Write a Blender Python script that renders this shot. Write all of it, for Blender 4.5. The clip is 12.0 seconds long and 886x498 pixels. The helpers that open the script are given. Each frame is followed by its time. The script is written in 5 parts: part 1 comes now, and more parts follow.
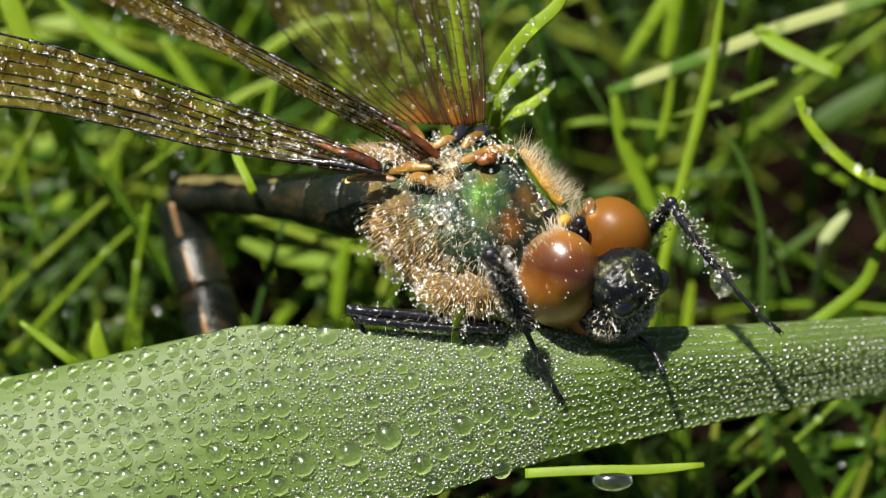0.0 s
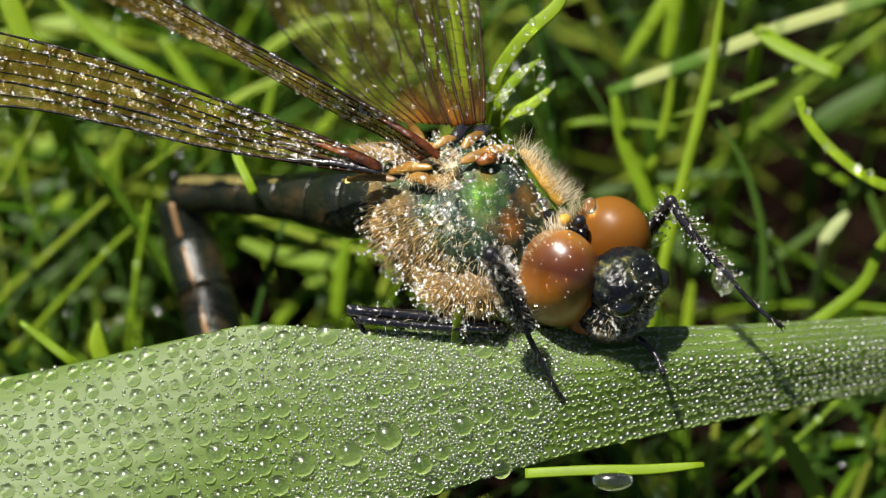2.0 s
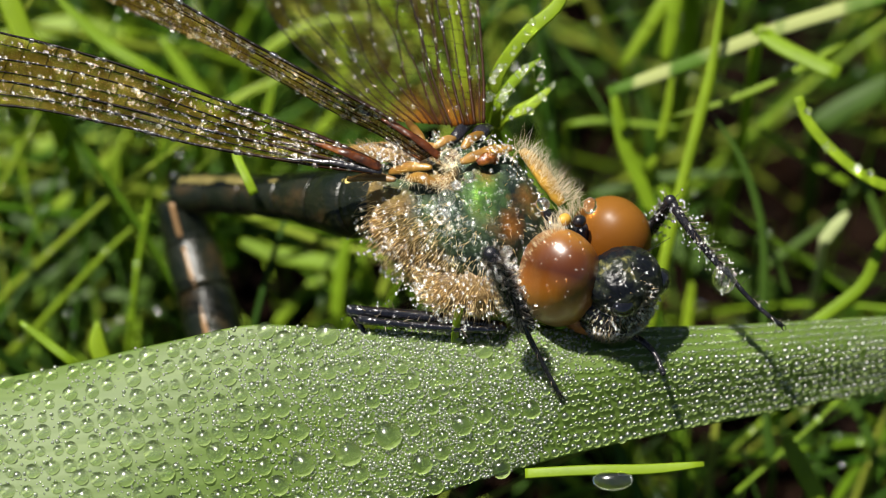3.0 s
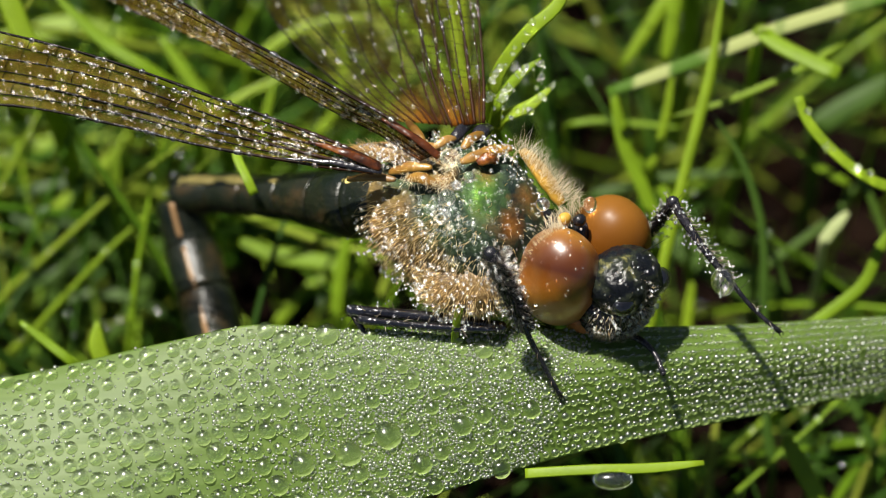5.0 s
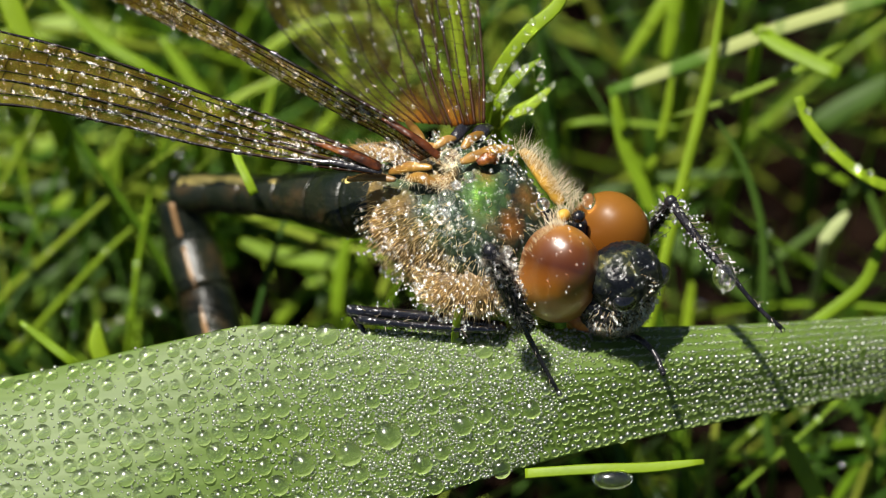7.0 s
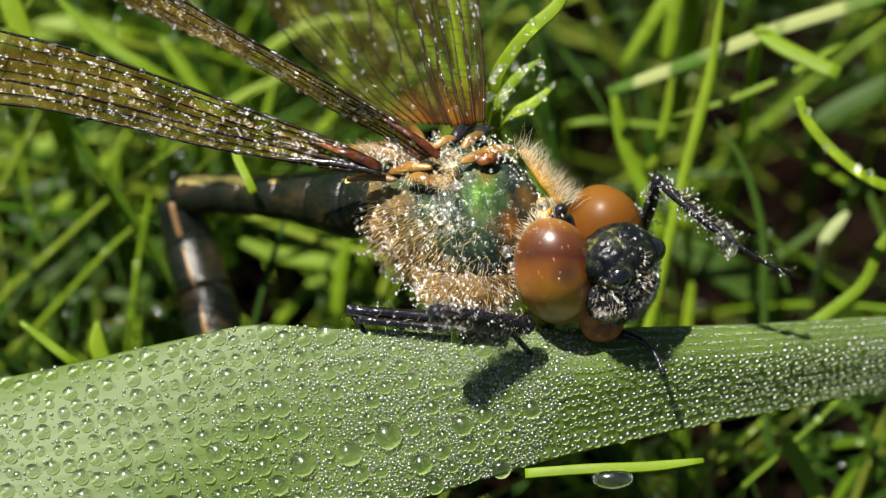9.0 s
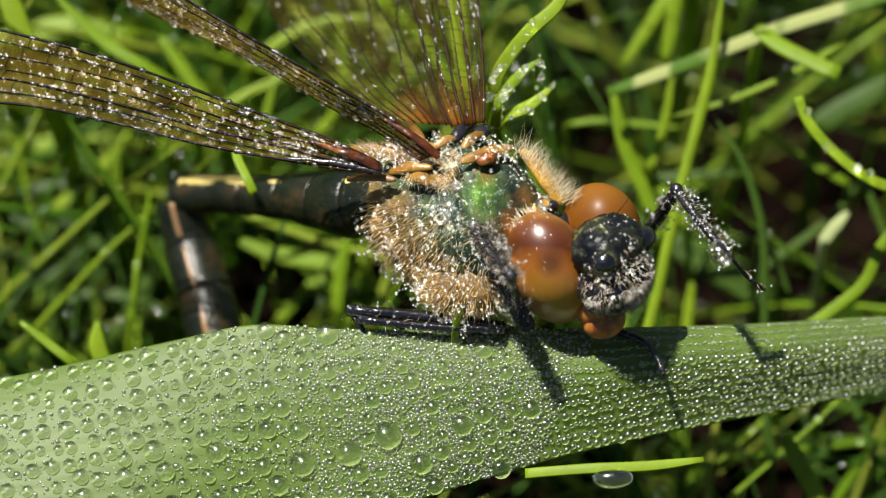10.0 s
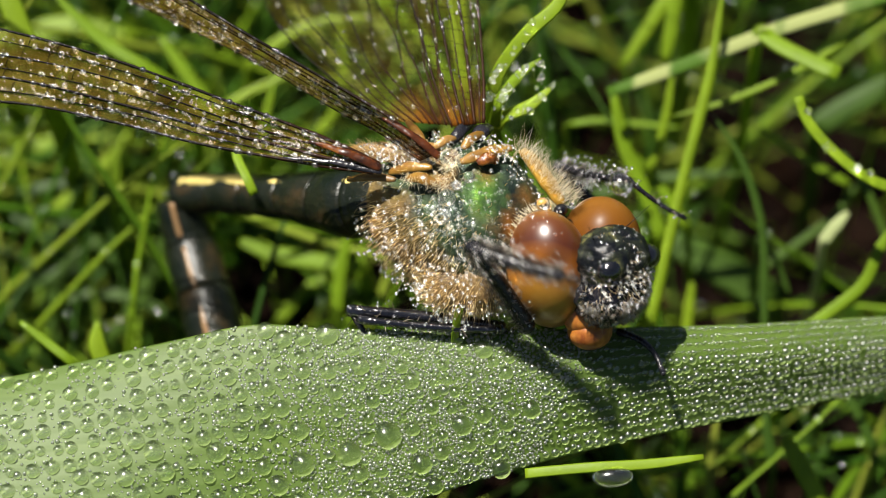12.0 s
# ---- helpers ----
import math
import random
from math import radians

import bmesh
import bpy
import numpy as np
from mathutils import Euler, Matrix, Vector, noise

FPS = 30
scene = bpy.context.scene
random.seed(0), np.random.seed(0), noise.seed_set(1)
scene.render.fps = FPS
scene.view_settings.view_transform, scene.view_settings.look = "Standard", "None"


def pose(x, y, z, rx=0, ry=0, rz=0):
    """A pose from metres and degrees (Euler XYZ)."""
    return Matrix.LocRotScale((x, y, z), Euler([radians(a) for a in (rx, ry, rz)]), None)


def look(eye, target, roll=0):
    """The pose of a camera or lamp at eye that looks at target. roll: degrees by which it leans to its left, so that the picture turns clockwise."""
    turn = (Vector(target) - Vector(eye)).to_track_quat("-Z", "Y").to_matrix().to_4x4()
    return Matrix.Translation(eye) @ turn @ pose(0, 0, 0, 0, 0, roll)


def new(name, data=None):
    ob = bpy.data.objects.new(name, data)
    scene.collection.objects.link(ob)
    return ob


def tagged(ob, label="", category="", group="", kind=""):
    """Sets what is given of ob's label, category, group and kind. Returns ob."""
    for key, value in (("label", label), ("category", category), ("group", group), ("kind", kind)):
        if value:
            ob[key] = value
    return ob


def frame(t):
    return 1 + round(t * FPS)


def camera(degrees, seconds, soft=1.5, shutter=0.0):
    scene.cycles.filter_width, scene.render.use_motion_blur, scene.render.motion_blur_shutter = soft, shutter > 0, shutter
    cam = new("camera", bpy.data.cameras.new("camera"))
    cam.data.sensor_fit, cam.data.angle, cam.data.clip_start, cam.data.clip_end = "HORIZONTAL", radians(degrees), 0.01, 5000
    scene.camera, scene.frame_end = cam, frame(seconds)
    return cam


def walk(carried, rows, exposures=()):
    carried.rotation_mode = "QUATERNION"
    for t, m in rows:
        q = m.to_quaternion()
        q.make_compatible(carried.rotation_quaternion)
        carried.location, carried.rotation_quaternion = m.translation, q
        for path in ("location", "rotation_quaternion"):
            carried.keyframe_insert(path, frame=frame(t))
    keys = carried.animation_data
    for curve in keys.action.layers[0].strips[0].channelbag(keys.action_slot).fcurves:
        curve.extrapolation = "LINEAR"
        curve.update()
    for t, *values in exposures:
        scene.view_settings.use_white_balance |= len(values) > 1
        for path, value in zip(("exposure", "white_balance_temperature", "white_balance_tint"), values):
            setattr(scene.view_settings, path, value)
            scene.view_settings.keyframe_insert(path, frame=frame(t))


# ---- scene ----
# Close view of a dew-covered dragonfly on a broad leaf in grass.
# Sizes are given in millimetres in a frame F that leans with the view: x right, y up the slope of view, z toward the viewer.
MM = 0.001
LIFT = 0.028                       # height of the subject above the soil
F = pose(0, 0, LIFT, 30, 0, 0)
UP = F.to_3x3().inverted() @ Vector((0, 0, 1))

cam = camera(20, 12.0, soft=1.0, shutter=0.4)
EYE = F @ pose(0, 0, 0.12)
cam.data.dof.use_dof, cam.data.dof.focus_distance, cam.data.dof.aperture_fstop = True, 0.1185, 26
walk(cam, [(0, EYE), (12, EYE)], [(0, 0.86), (12, 0.86)])

# ---- light ----
SUN_WAY = (F.to_3x3() @ Vector((-0.29, 0.70, 0.65))).normalized()
sun = new("sun", bpy.data.lights.new("sun", "SUN"))
sun.data.energy, sun.data.angle, sun.data.color = 5.0, radians(0.55), (1.0, 0.95, 0.86)
sun.matrix_basis = look(SUN_WAY * 3, (0, 0, 0))
world = bpy.data.worlds.new("sky")
world.use_nodes = True
scene.world = world
sky = world.node_tree.nodes.new("ShaderNodeTexSky")
sky.sky_type, sky.sun_disc = "NISHITA", False
sky.sun_elevation, sky.sun_rotation = math.asin(SUN_WAY.z), math.atan2(SUN_WAY.x, SUN_WAY.y)
back = world.node_tree.nodes["Background"]
back.inputs["Strength"].default_value = 0.03
world.node_tree.links.new(sky.outputs[0], back.inputs["Color"])


# ---- materials ----
class Mat:
    """Small helper round one node material."""

    def __init__(self, name):
        self.m = bpy.data.materials.new(name)
        self.m.use_nodes = True
        self.t = self.m.node_tree
        self.b = self.t.nodes["Principled BSDF"]
        self.out = self.t.nodes["Material Output"]
        self.co = self.t.nodes.new("ShaderNodeTexCoord").outputs["Object"]

    def node(self, kind, **inputs):
        n = self.t.nodes.new(kind)
        for k, v in inputs.items():
            self.put(n, k.replace("_", " "), v)
        return n

    def put(self, n, key, v):
        sock = n.inputs[int(key)] if key.isdigit() else n.inputs[key]
        if isinstance(v, bpy.types.NodeSocket):
            self.t.links.new(v, sock)
        else:
            sock.default_value = v

    def set(self, **inputs):
        for k, v in inputs.items():
            self.put(self.b, k.replace("_", " "), v)
        return self

    def noise(self, scale, detail=4, rough=0.6, vec=None, stretch=None):
        v = vec or self.co
        if stretch:
            mp = self.node("ShaderNodeMapping", Scale=stretch)
            self.t.links.new(v, mp.inputs["Vector"])
            v = mp.outputs[0]
        n = self.node("ShaderNodeTexNoise", Vector=v, Scale=scale, Detail=detail, Roughness=rough)
        return n.outputs["Fac"]

    def ramp(self, fac, stops):
        r = self.t.nodes.new("ShaderNodeValToRGB")
        els = r.color_ramp.elements
        while len(els) < len(stops):
            els.new(0.5)
        for e, (p, c) in zip(els, stops):
            e.position, e.color = p, (*c, 1)
        self.t.links.new(fac, r.inputs[0])
        return r.outputs[0]

    def mix(self, fac, a, b):
        n = self.t.nodes.new("ShaderNodeMix")
        n.data_type = "RGBA"
        for key, v in ((0, fac), (6, a), (7, b)):
            self.put(n, str(key), (*v, 1) if isinstance(v, tuple) and len(v) == 3 else v)
        return n.outputs[2]

    def math(self, op, a, b=0.0, clamp=False):
        n = self.t.nodes.new("ShaderNodeMath")
        n.operation, n.use_clamp = op, clamp
        self.put(n, "0", a)
        self.put(n, "1", b)
        return n.outputs[0]

    def along(self, way, low, high):
        """0 to 1 between two distances (mm) along a direction in the object's space."""
        d = self.t.nodes.new("ShaderNodeVectorMath")
        d.operation = "DOT_PRODUCT"
        self.put(d, "0", self.co)
        self.put(d, "1", way)
        r = self.node("ShaderNodeMapRange", **{"From_Min": low * MM, "From_Max": high * MM})
        self.t.links.new(d.outputs["Value"], r.inputs[0])
        return r.outputs[0]

    def island(self):
        return self.t.nodes.new("ShaderNodeNewGeometry").outputs["Random Per Island"]

    def chance(self):
        return self.t.nodes.new("ShaderNodeObjectInfo").outputs["Random"]

    def bump(self, height, strength=0.4, distance=0.00005):
        n = self.node("ShaderNodeBump", Strength=strength, Distance=distance, Height=height)
        self.t.links.new(n.outputs[0], self.b.inputs["Normal"])
        return self

    def glow_through(self, colour, amount):
        """Light that passes through a thin leaf."""
        tr = self.node("ShaderNodeBsdfTranslucent")
        self.put(tr, "Color", colour)
        mx = self.node("ShaderNodeMixShader")
        self.put(mx, "0", amount)
        self.t.links.new(self.b.outputs[0], mx.inputs[1])
        self.t.links.new(tr.outputs[0], mx.inputs[2])
        self.t.links.new(mx.outputs[0], self.out.inputs["Surface"])
        return self

    def clear(self, amount):
        """Lets part of the light straight through."""
        tr = self.node("ShaderNodeBsdfTransparent")
        mx = self.node("ShaderNodeMixShader")
        self.put(mx, "0", amount)
        self.t.links.new(self.b.outputs[0], mx.inputs[1])
        self.t.links.new(tr.outputs[0], mx.inputs[2])
        self.t.links.new(mx.outputs[0], self.out.inputs["Surface"])
        return self


def grass_mat(name, stops, each, through_amount=0.35):
    k = Mat(name)
    f = k.island() if each else k.chance()
    base = k.ramp(f, stops)
    streak = k.noise(900, 3, 0.6)
    col = k.mix(k.math("MULTIPLY", streak, 0.7), base, tuple(c * 0.45 for c in stops[0][1]))
    k.set(Base_Color=col, Roughness=0.5, Specular_IOR_Level=0.3).bump(k.noise(5000, 2), 0.25)
    return k.glow_through(col, through_amount).m


M_GRASS = grass_mat("meadow_grass", [(0, (0.03, 0.085, 0.006)), (0.45, (0.085, 0.21, 0.008)), (0.75, (0.28, 0.46, 0.014)), (1, (0.42, 0.47, 0.06))], True)
M_BLADE = grass_mat("lime_grass", [(0, (0.2, 0.34, 0.009)), (1, (0.29, 0.42, 0.016))], False)
M_PALE = grass_mat("pale_grass", [(0, (0.42, 0.5, 0.2)), (1, (0.5, 0.55, 0.26))], False, 0.2)
k = Mat("patchy_grass")
patch = k.ramp(k.noise(330, 1, 0.4, stretch=(1.0, 0.1, 0.1)), [(0.44, (0.06, 0.13, 0.010)), (0.5, (0.32, 0.36, 0.13))])
M_PATCHY = k.set(Base_Color=patch, Roughness=0.6, Specular_IOR_Level=0.15).bump(k.noise(2500, 2), 0.3).glow_through(patch, 0.2).m
# Dull green; also paints shade onto blades below the leaf and lower left.
M_DULL_SHADED = grass_mat("dull_shaded_grass", [(0, (0.04, 0.095, 0.008)), (1, (0.08, 0.15, 0.013))], False, 0.3)

k = Mat("dark_soil")
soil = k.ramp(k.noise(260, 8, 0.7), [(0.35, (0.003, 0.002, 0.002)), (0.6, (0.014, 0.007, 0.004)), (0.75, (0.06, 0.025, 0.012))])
sward = k.ramp(k.noise(9, 6, 0.65), [(0.35, (0.03, 0.06, 0.01)), (0.65, (0.10, 0.17, 0.025))])
off = k.t.nodes.new("ShaderNodeVectorMath")
off.operation = "LENGTH"
k.put(off, "0", k.co)
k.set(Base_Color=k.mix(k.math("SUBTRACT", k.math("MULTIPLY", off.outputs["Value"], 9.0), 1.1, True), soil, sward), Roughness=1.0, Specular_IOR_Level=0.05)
M_SOIL = k.bump(k.noise(700, 6, 0.7), 1.0, 0.0012).m

k = Mat("broad_leaf_green")
lines = k.noise(1500, 3, 0.6, stretch=(0.03, 1.0, 0.6))
col = k.ramp(lines, [(0.3, (0.062, 0.11, 0.009)), (0.55, (0.08, 0.134, 0.014)), (0.75, (0.12, 0.18, 0.03))])
col = k.mix(k.math("MULTIPLY", k.noise(160, 4), 0.45), col, (0.145, 0.225, 0.055))
k.set(Base_Color=col, Roughness=0.5, Specular_IOR_Level=0.35).bump(lines, 0.2, 0.0001)
M_LEAF = k.glow_through(col, 0.22).m

def water(name, gloss_rough, gloss_ior, gathered, open_share=0.0):
    """Clear water that bends light, under a glossy skin; gathered: a translucent share standing in for sunlight focused
    on its far side.
    """
    k = Mat(name)
    k.set(Base_Color=(1, 1, 1, 1), Roughness=0.0, IOR=1.333, Transmission_Weight=1.0, Coat_Weight=1.0, Coat_Roughness=gloss_rough, Coat_IOR=gloss_ior)
    k.glow_through((1, 1, 0.88, 1), gathered)
    if open_share:
        lit = k.out.inputs["Surface"].links[0].from_socket
        k.clear(open_share)
        k.t.links.new(lit, k.out.inputs["Surface"].links[0].from_node.inputs[1])
    return k.m


def lens_water(name, gloss_rough, gloss):
    """Water lying on the leaf: a dark sun side and a bright far side, set along one fixed direction in place of light
    bent by a lens.
    """
    k = Mat(name)
    k.set(Base_Color=(1, 1, 1, 1), Roughness=0.0, IOR=1.333, Transmission_Weight=1.0)
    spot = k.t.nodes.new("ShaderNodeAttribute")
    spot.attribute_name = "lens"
    sunward = k.t.nodes.new("ShaderNodeVectorMath")
    sunward.operation = "DOT_PRODUCT"
    k.put(sunward, "0", spot.outputs["Vector"])
    k.put(sunward, "1", (-0.38, 0.92, 0.0))

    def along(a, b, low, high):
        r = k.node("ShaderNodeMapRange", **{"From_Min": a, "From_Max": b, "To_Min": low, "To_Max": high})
        k.t.links.new(sunward.outputs["Value"], r.inputs[0])
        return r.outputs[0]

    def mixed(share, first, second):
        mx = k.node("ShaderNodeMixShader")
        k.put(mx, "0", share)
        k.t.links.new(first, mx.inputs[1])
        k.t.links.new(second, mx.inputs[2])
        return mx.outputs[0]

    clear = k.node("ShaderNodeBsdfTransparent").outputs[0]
    # Leaf-green glow turned to the sun stands for light focused on the far side.
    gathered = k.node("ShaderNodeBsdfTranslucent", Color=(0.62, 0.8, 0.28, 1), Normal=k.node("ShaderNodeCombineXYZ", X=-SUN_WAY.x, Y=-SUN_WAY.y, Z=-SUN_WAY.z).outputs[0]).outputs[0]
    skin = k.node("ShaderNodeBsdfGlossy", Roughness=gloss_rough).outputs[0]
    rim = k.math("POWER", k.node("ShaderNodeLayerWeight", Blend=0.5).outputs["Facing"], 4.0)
    # Drop's dark sun side and bright far side are mixed in by position.
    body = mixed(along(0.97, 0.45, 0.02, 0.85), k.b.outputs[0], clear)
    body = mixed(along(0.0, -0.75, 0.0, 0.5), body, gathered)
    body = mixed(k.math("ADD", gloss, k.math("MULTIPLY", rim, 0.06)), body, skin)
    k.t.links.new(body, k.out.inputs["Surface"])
    return k.m


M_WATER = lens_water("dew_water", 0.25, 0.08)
M_DROP = water("clear_drop", 0.2, 1.6, 0.05)
M_FINE = water("fine_dew", 0.31, 2.4, 0.03)
M_BEAD = water("bead_water", 0.36, 3.7, 0.06, 0.2)
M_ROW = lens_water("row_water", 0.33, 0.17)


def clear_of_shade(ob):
    """Switches a drop's cast shadow off, standing for sun that shines through water."""
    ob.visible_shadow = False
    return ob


k = Mat("thorax_cuticle")
n1 = k.noise(520, 4, 0.6)
green = k.ramp(n1, [(0.34, (0.006, 0.012, 0.011)), (0.48, (0.02, 0.034, 0.02)), (0.58, (0.04, 0.065, 0.025)), (0.68, (0.13, 0.055, 0.015))])
brown = k.ramp(k.noise(700, 4), [(0.35, (0.10, 0.06, 0.02)), (0.65, (0.34, 0.2, 0.07))])
flank = k.mix(k.along((0.75, 0.65, 0.1), -3.0, -0.6), brown, green)
# Metallic glint of the green side, painted as a lighter lime patch.
painted_sheen = k.ramp(k.noise(650, 3, 0.55), [(0.38, (0.012, 0.03, 0.008)), (0.5, (0.05, 0.12, 0.012)), (0.62, (0.14, 0.2, 0.025)), (0.7, (0.22, 0.09, 0.015))])
spot = k.t.nodes.new("ShaderNodeVectorMath")
spot.operation = "DISTANCE"
k.put(spot, "0", k.co)
k.put(spot, "1", (0.0013, 0.0014, 0.0034))
near_spot = k.math("SUBTRACT", 1.2, k.math("MULTIPLY", spot.outputs["Value"], 800.0), True)
tone = k.mix(near_spot, flank, painted_sheen)
for place, reach_mm, shade in (((2.3, -0.2, 2.9), 1.5, (0.22, 0.085, 0.012)), ((3.3, 1.2, 2.0), 1.3, (0.16, 0.07, 0.012)), ((3.2, -0.3, 2.0), 1.1, (0.006, 0.005, 0.005)), ((-0.6, 2.2, 3.0), 1.2, (0.22, 0.12, 0.03)), ((-2.6, 1.0, 2.4), 1.2, (0.2, 0.12, 0.035))):
    gap = k.t.nodes.new("ShaderNodeVectorMath")
    gap.operation = "DISTANCE"
    k.put(gap, "0", k.co)
    k.put(gap, "1", tuple(c * MM for c in place))
    ragged = k.math("ADD", k.math("MULTIPLY", gap.outputs["Value"], -1000.0 / reach_mm), k.math("MULTIPLY", k.noise(900, 4), 1.6))
    tone = k.mix(k.math("ADD", ragged, 0.02, True), tone, shade)
k.set(Base_Color=tone, Roughness=0.6, Metallic=0.1, Specular_IOR_Level=0.2)
M_THORAX = k.bump(k.noise(2600, 3), 0.5, 0.0002).m
k = Mat("brown_flank")
M_FLANK = k.set(Base_Color=k.ramp(k.noise(700, 4), [(0.35, (0.09, 0.055, 0.02)), (0.65, (0.3, 0.19, 0.07))]), Roughness=0.5).bump(k.noise(2600, 3), 0.5, 0.0002).m

k = Mat("amber_cuticle")
k.set(Base_Color=k.ramp(k.noise(500, 3), [(0.36, (0.07, 0.03, 0.006)), (0.5, (0.16, 0.078, 0.012)), (0.68, (0.3, 0.165, 0.028))]), Roughness=0.32, Specular_IOR_Level=0.5)
M_AMBER = k.bump(k.noise(2500, 3), 0.4, 0.0001).m

k = Mat("black_chitin")
k.set(Base_Color=k.ramp(k.noise(1500, 4), [(0.35, (0.004, 0.004, 0.006)), (0.7, (0.022, 0.02, 0.024))]), Roughness=0.27)
M_BLACK = k.bump(k.noise(3500, 3), 0.5, 0.0001).m

k = Mat("frons_metal")
k.set(Base_Color=k.ramp(k.noise(1100, 4), [(0.44, (0.005, 0.006, 0.008)), (0.57, (0.02, 0.024, 0.015)), (0.68, (0.15, 0.14, 0.05))]), Roughness=0.3, Specular_IOR_Level=0.2)
M_FRONS = k.bump(k.noise(3500, 3), 0.5, 0.0001).m

k = Mat("glossy_black")
M_GLOSS = k.set(Base_Color=(0.006, 0.006, 0.008, 1), Roughness=0.16, Coat_Weight=1.0, Coat_Roughness=0.16, Coat_IOR=1.5).bump(k.noise(2200, 3), 0.5, 0.0002).m

k = Mat("red_brown_root")
M_ROOT = k.set(Base_Color=k.ramp(k.noise(900, 4), [(0.38, (0.02, 0.007, 0.003)), (0.55, (0.08, 0.02, 0.004)), (0.72, (0.3, 0.11, 0.015))]), Roughness=0.25).bump(k.noise(1200, 2), 0.3, 0.0002).m
k = Mat("tan_cushion")
M_TAN = k.set(Base_Color=k.ramp(k.noise(420, 3), [(0.35, (0.1, 0.05, 0.012)), (0.65, (0.28, 0.15, 0.038))]), Roughness=0.4, Specular_IOR_Level=0.4).m

k = Mat("abdomen_bronze")
k.set(Base_Color=k.ramp(k.noise(500, 4), [(0.35, (0.004, 0.007, 0.005)), (0.52, (0.01, 0.012, 0.007)), (0.7, (0.045, 0.028, 0.011))]), Roughness=0.33, Specular_IOR_Level=0.3)
M_ABDOMEN = k.bump(k.noise(1800, 3), 0.5, 0.0002).m
k = Mat("yellow_stripe")
M_STRIPE = k.set(Base_Color=k.ramp(k.noise(700, 4), [(0.3, (0.45, 0.36, 0.1)), (0.7, (0.66, 0.53, 0.18))]), Roughness=0.4).m

M_BRONZE = Mat("bronze_streak").set(Base_Color=(0.22, 0.13, 0.06, 1), Roughness=0.3).m

k = Mat("golden_hair")
M_HAIR = k.set(Base_Color=k.ramp(k.island(), [(0, (0.42, 0.28, 0.1)), (0.5, (0.7, 0.54, 0.26)), (1, (0.9, 0.82, 0.6))]), Roughness=0.4).glow_through((0.82, 0.66, 0.36, 1), 0.6).m
k = Mat("pale_hair")
M_PALE_HAIR = k.set(Base_Color=k.ramp(k.island(), [(0, (0.7, 0.52, 0.26)), (0.4, (0.88, 0.8, 0.6)), (1, (0.95, 0.92, 0.82))]), Roughness=0.4).glow_through((0.95, 0.88, 0.68, 1), 0.5).m
k = Mat("dark_bristle")
M_BRISTLE = k.set(Base_Color=k.ramp(k.island(), [(0, (0.006, 0.005, 0.004)), (0.55, (0.03, 0.022, 0.016)), (0.8, (0.2, 0.16, 0.11)), (1, (0.5, 0.43, 0.33))]), Roughness=0.35).m

k = Mat("rusty_cuticle")
M_RUST = k.set(Base_Color=k.ramp(k.noise(1200, 4), [(0.35, (0.2, 0.05, 0.01)), (0.65, (0.5, 0.19, 0.03))]), Roughness=0.35).m

k = Mat("grizzled_hair")
M_FACE_HAIR = k.set(Base_Color=k.ramp(k.island(), [(0, (0.012, 0.01, 0.008)), (0.5, (0.06, 0.042, 0.022)), (0.75, (0.3, 0.21, 0.1)), (1, (0.6, 0.46, 0.25))]), Roughness=0.4).m

def membrane(name, open_share):
    """Thin clear wing skin, reddish brown at the root."""
    k = Mat(name)
    far = k.t.nodes.new("ShaderNodeVectorMath")
    far.operation = "LENGTH"
    k.put(far, "0", k.co)
    amber = k.math("SUBTRACT", 1.15, k.math("MULTIPLY", far.outputs["Value"], 400.0), True)
    stain = k.ramp(k.noise(420, 4, 0.6), [(0.36, (0.12, 0.06, 0.010)), (0.5, (0.3, 0.18, 0.03)), (0.66, (0.56, 0.4, 0.08))])
    tone = k.mix(amber, stain, k.ramp(k.noise(800, 3, 0.6), [(0.38, (0.05, 0.014, 0.003)), (0.6, (0.38, 0.11, 0.008))]))
    k.set(Base_Color=tone, Roughness=0.5, Specular_IOR_Level=0.04).glow_through(tone, 0.55)
    lit = k.out.inputs["Surface"].links[0].from_socket
    k.clear(k.math("SUBTRACT", open_share, k.math("MULTIPLY", amber, open_share - 0.35)))
    k.t.links.new(lit, k.out.inputs["Surface"].links[0].from_node.inputs[1])
    return k.m


M_WING, M_WING_EDGE, M_WING_FAR = membrane("wing_membrane", 0.74), membrane("folded_wing_membrane", 0.5), membrane("far_wing_membrane", 0.95)
k = Mat("wing_vein")
M_VEIN = k.set(Base_Color=k.mix(k.along((0.8, -0.6, 0.0), -6, 0), (0.006, 0.004, 0.003), (0.03, 0.01, 0.003)), Roughness=0.5, Specular_IOR_Level=0.1).m


# ---- shape helpers ----
PIVOT = {}


def V(p):
    return Vector(p)


def to_mesh(name, bm, origin, mats):
    bmesh.ops.recalc_face_normals(bm, faces=bm.faces)
    for v in bm.verts:
        v.co = (v.co - V(origin)) * MM
    for f in bm.faces:
        f.smooth = True
    me = bpy.data.meshes.new(name)
    bm.to_mesh(me)
    bm.free()
    for m in mats if isinstance(mats, (list, tuple)) else [mats]:
        me.materials.append(m)
    return me


def raw_mesh(name, verts, faces, origin, mat):
    me = bpy.data.meshes.new(name)
    me.from_pydata(((np.asarray(verts) - np.asarray(origin)) * MM).tolist(), [], faces)
    me.polygons.foreach_set("use_smooth", [True] * len(me.polygons))
    me.materials.append(mat)
    return me


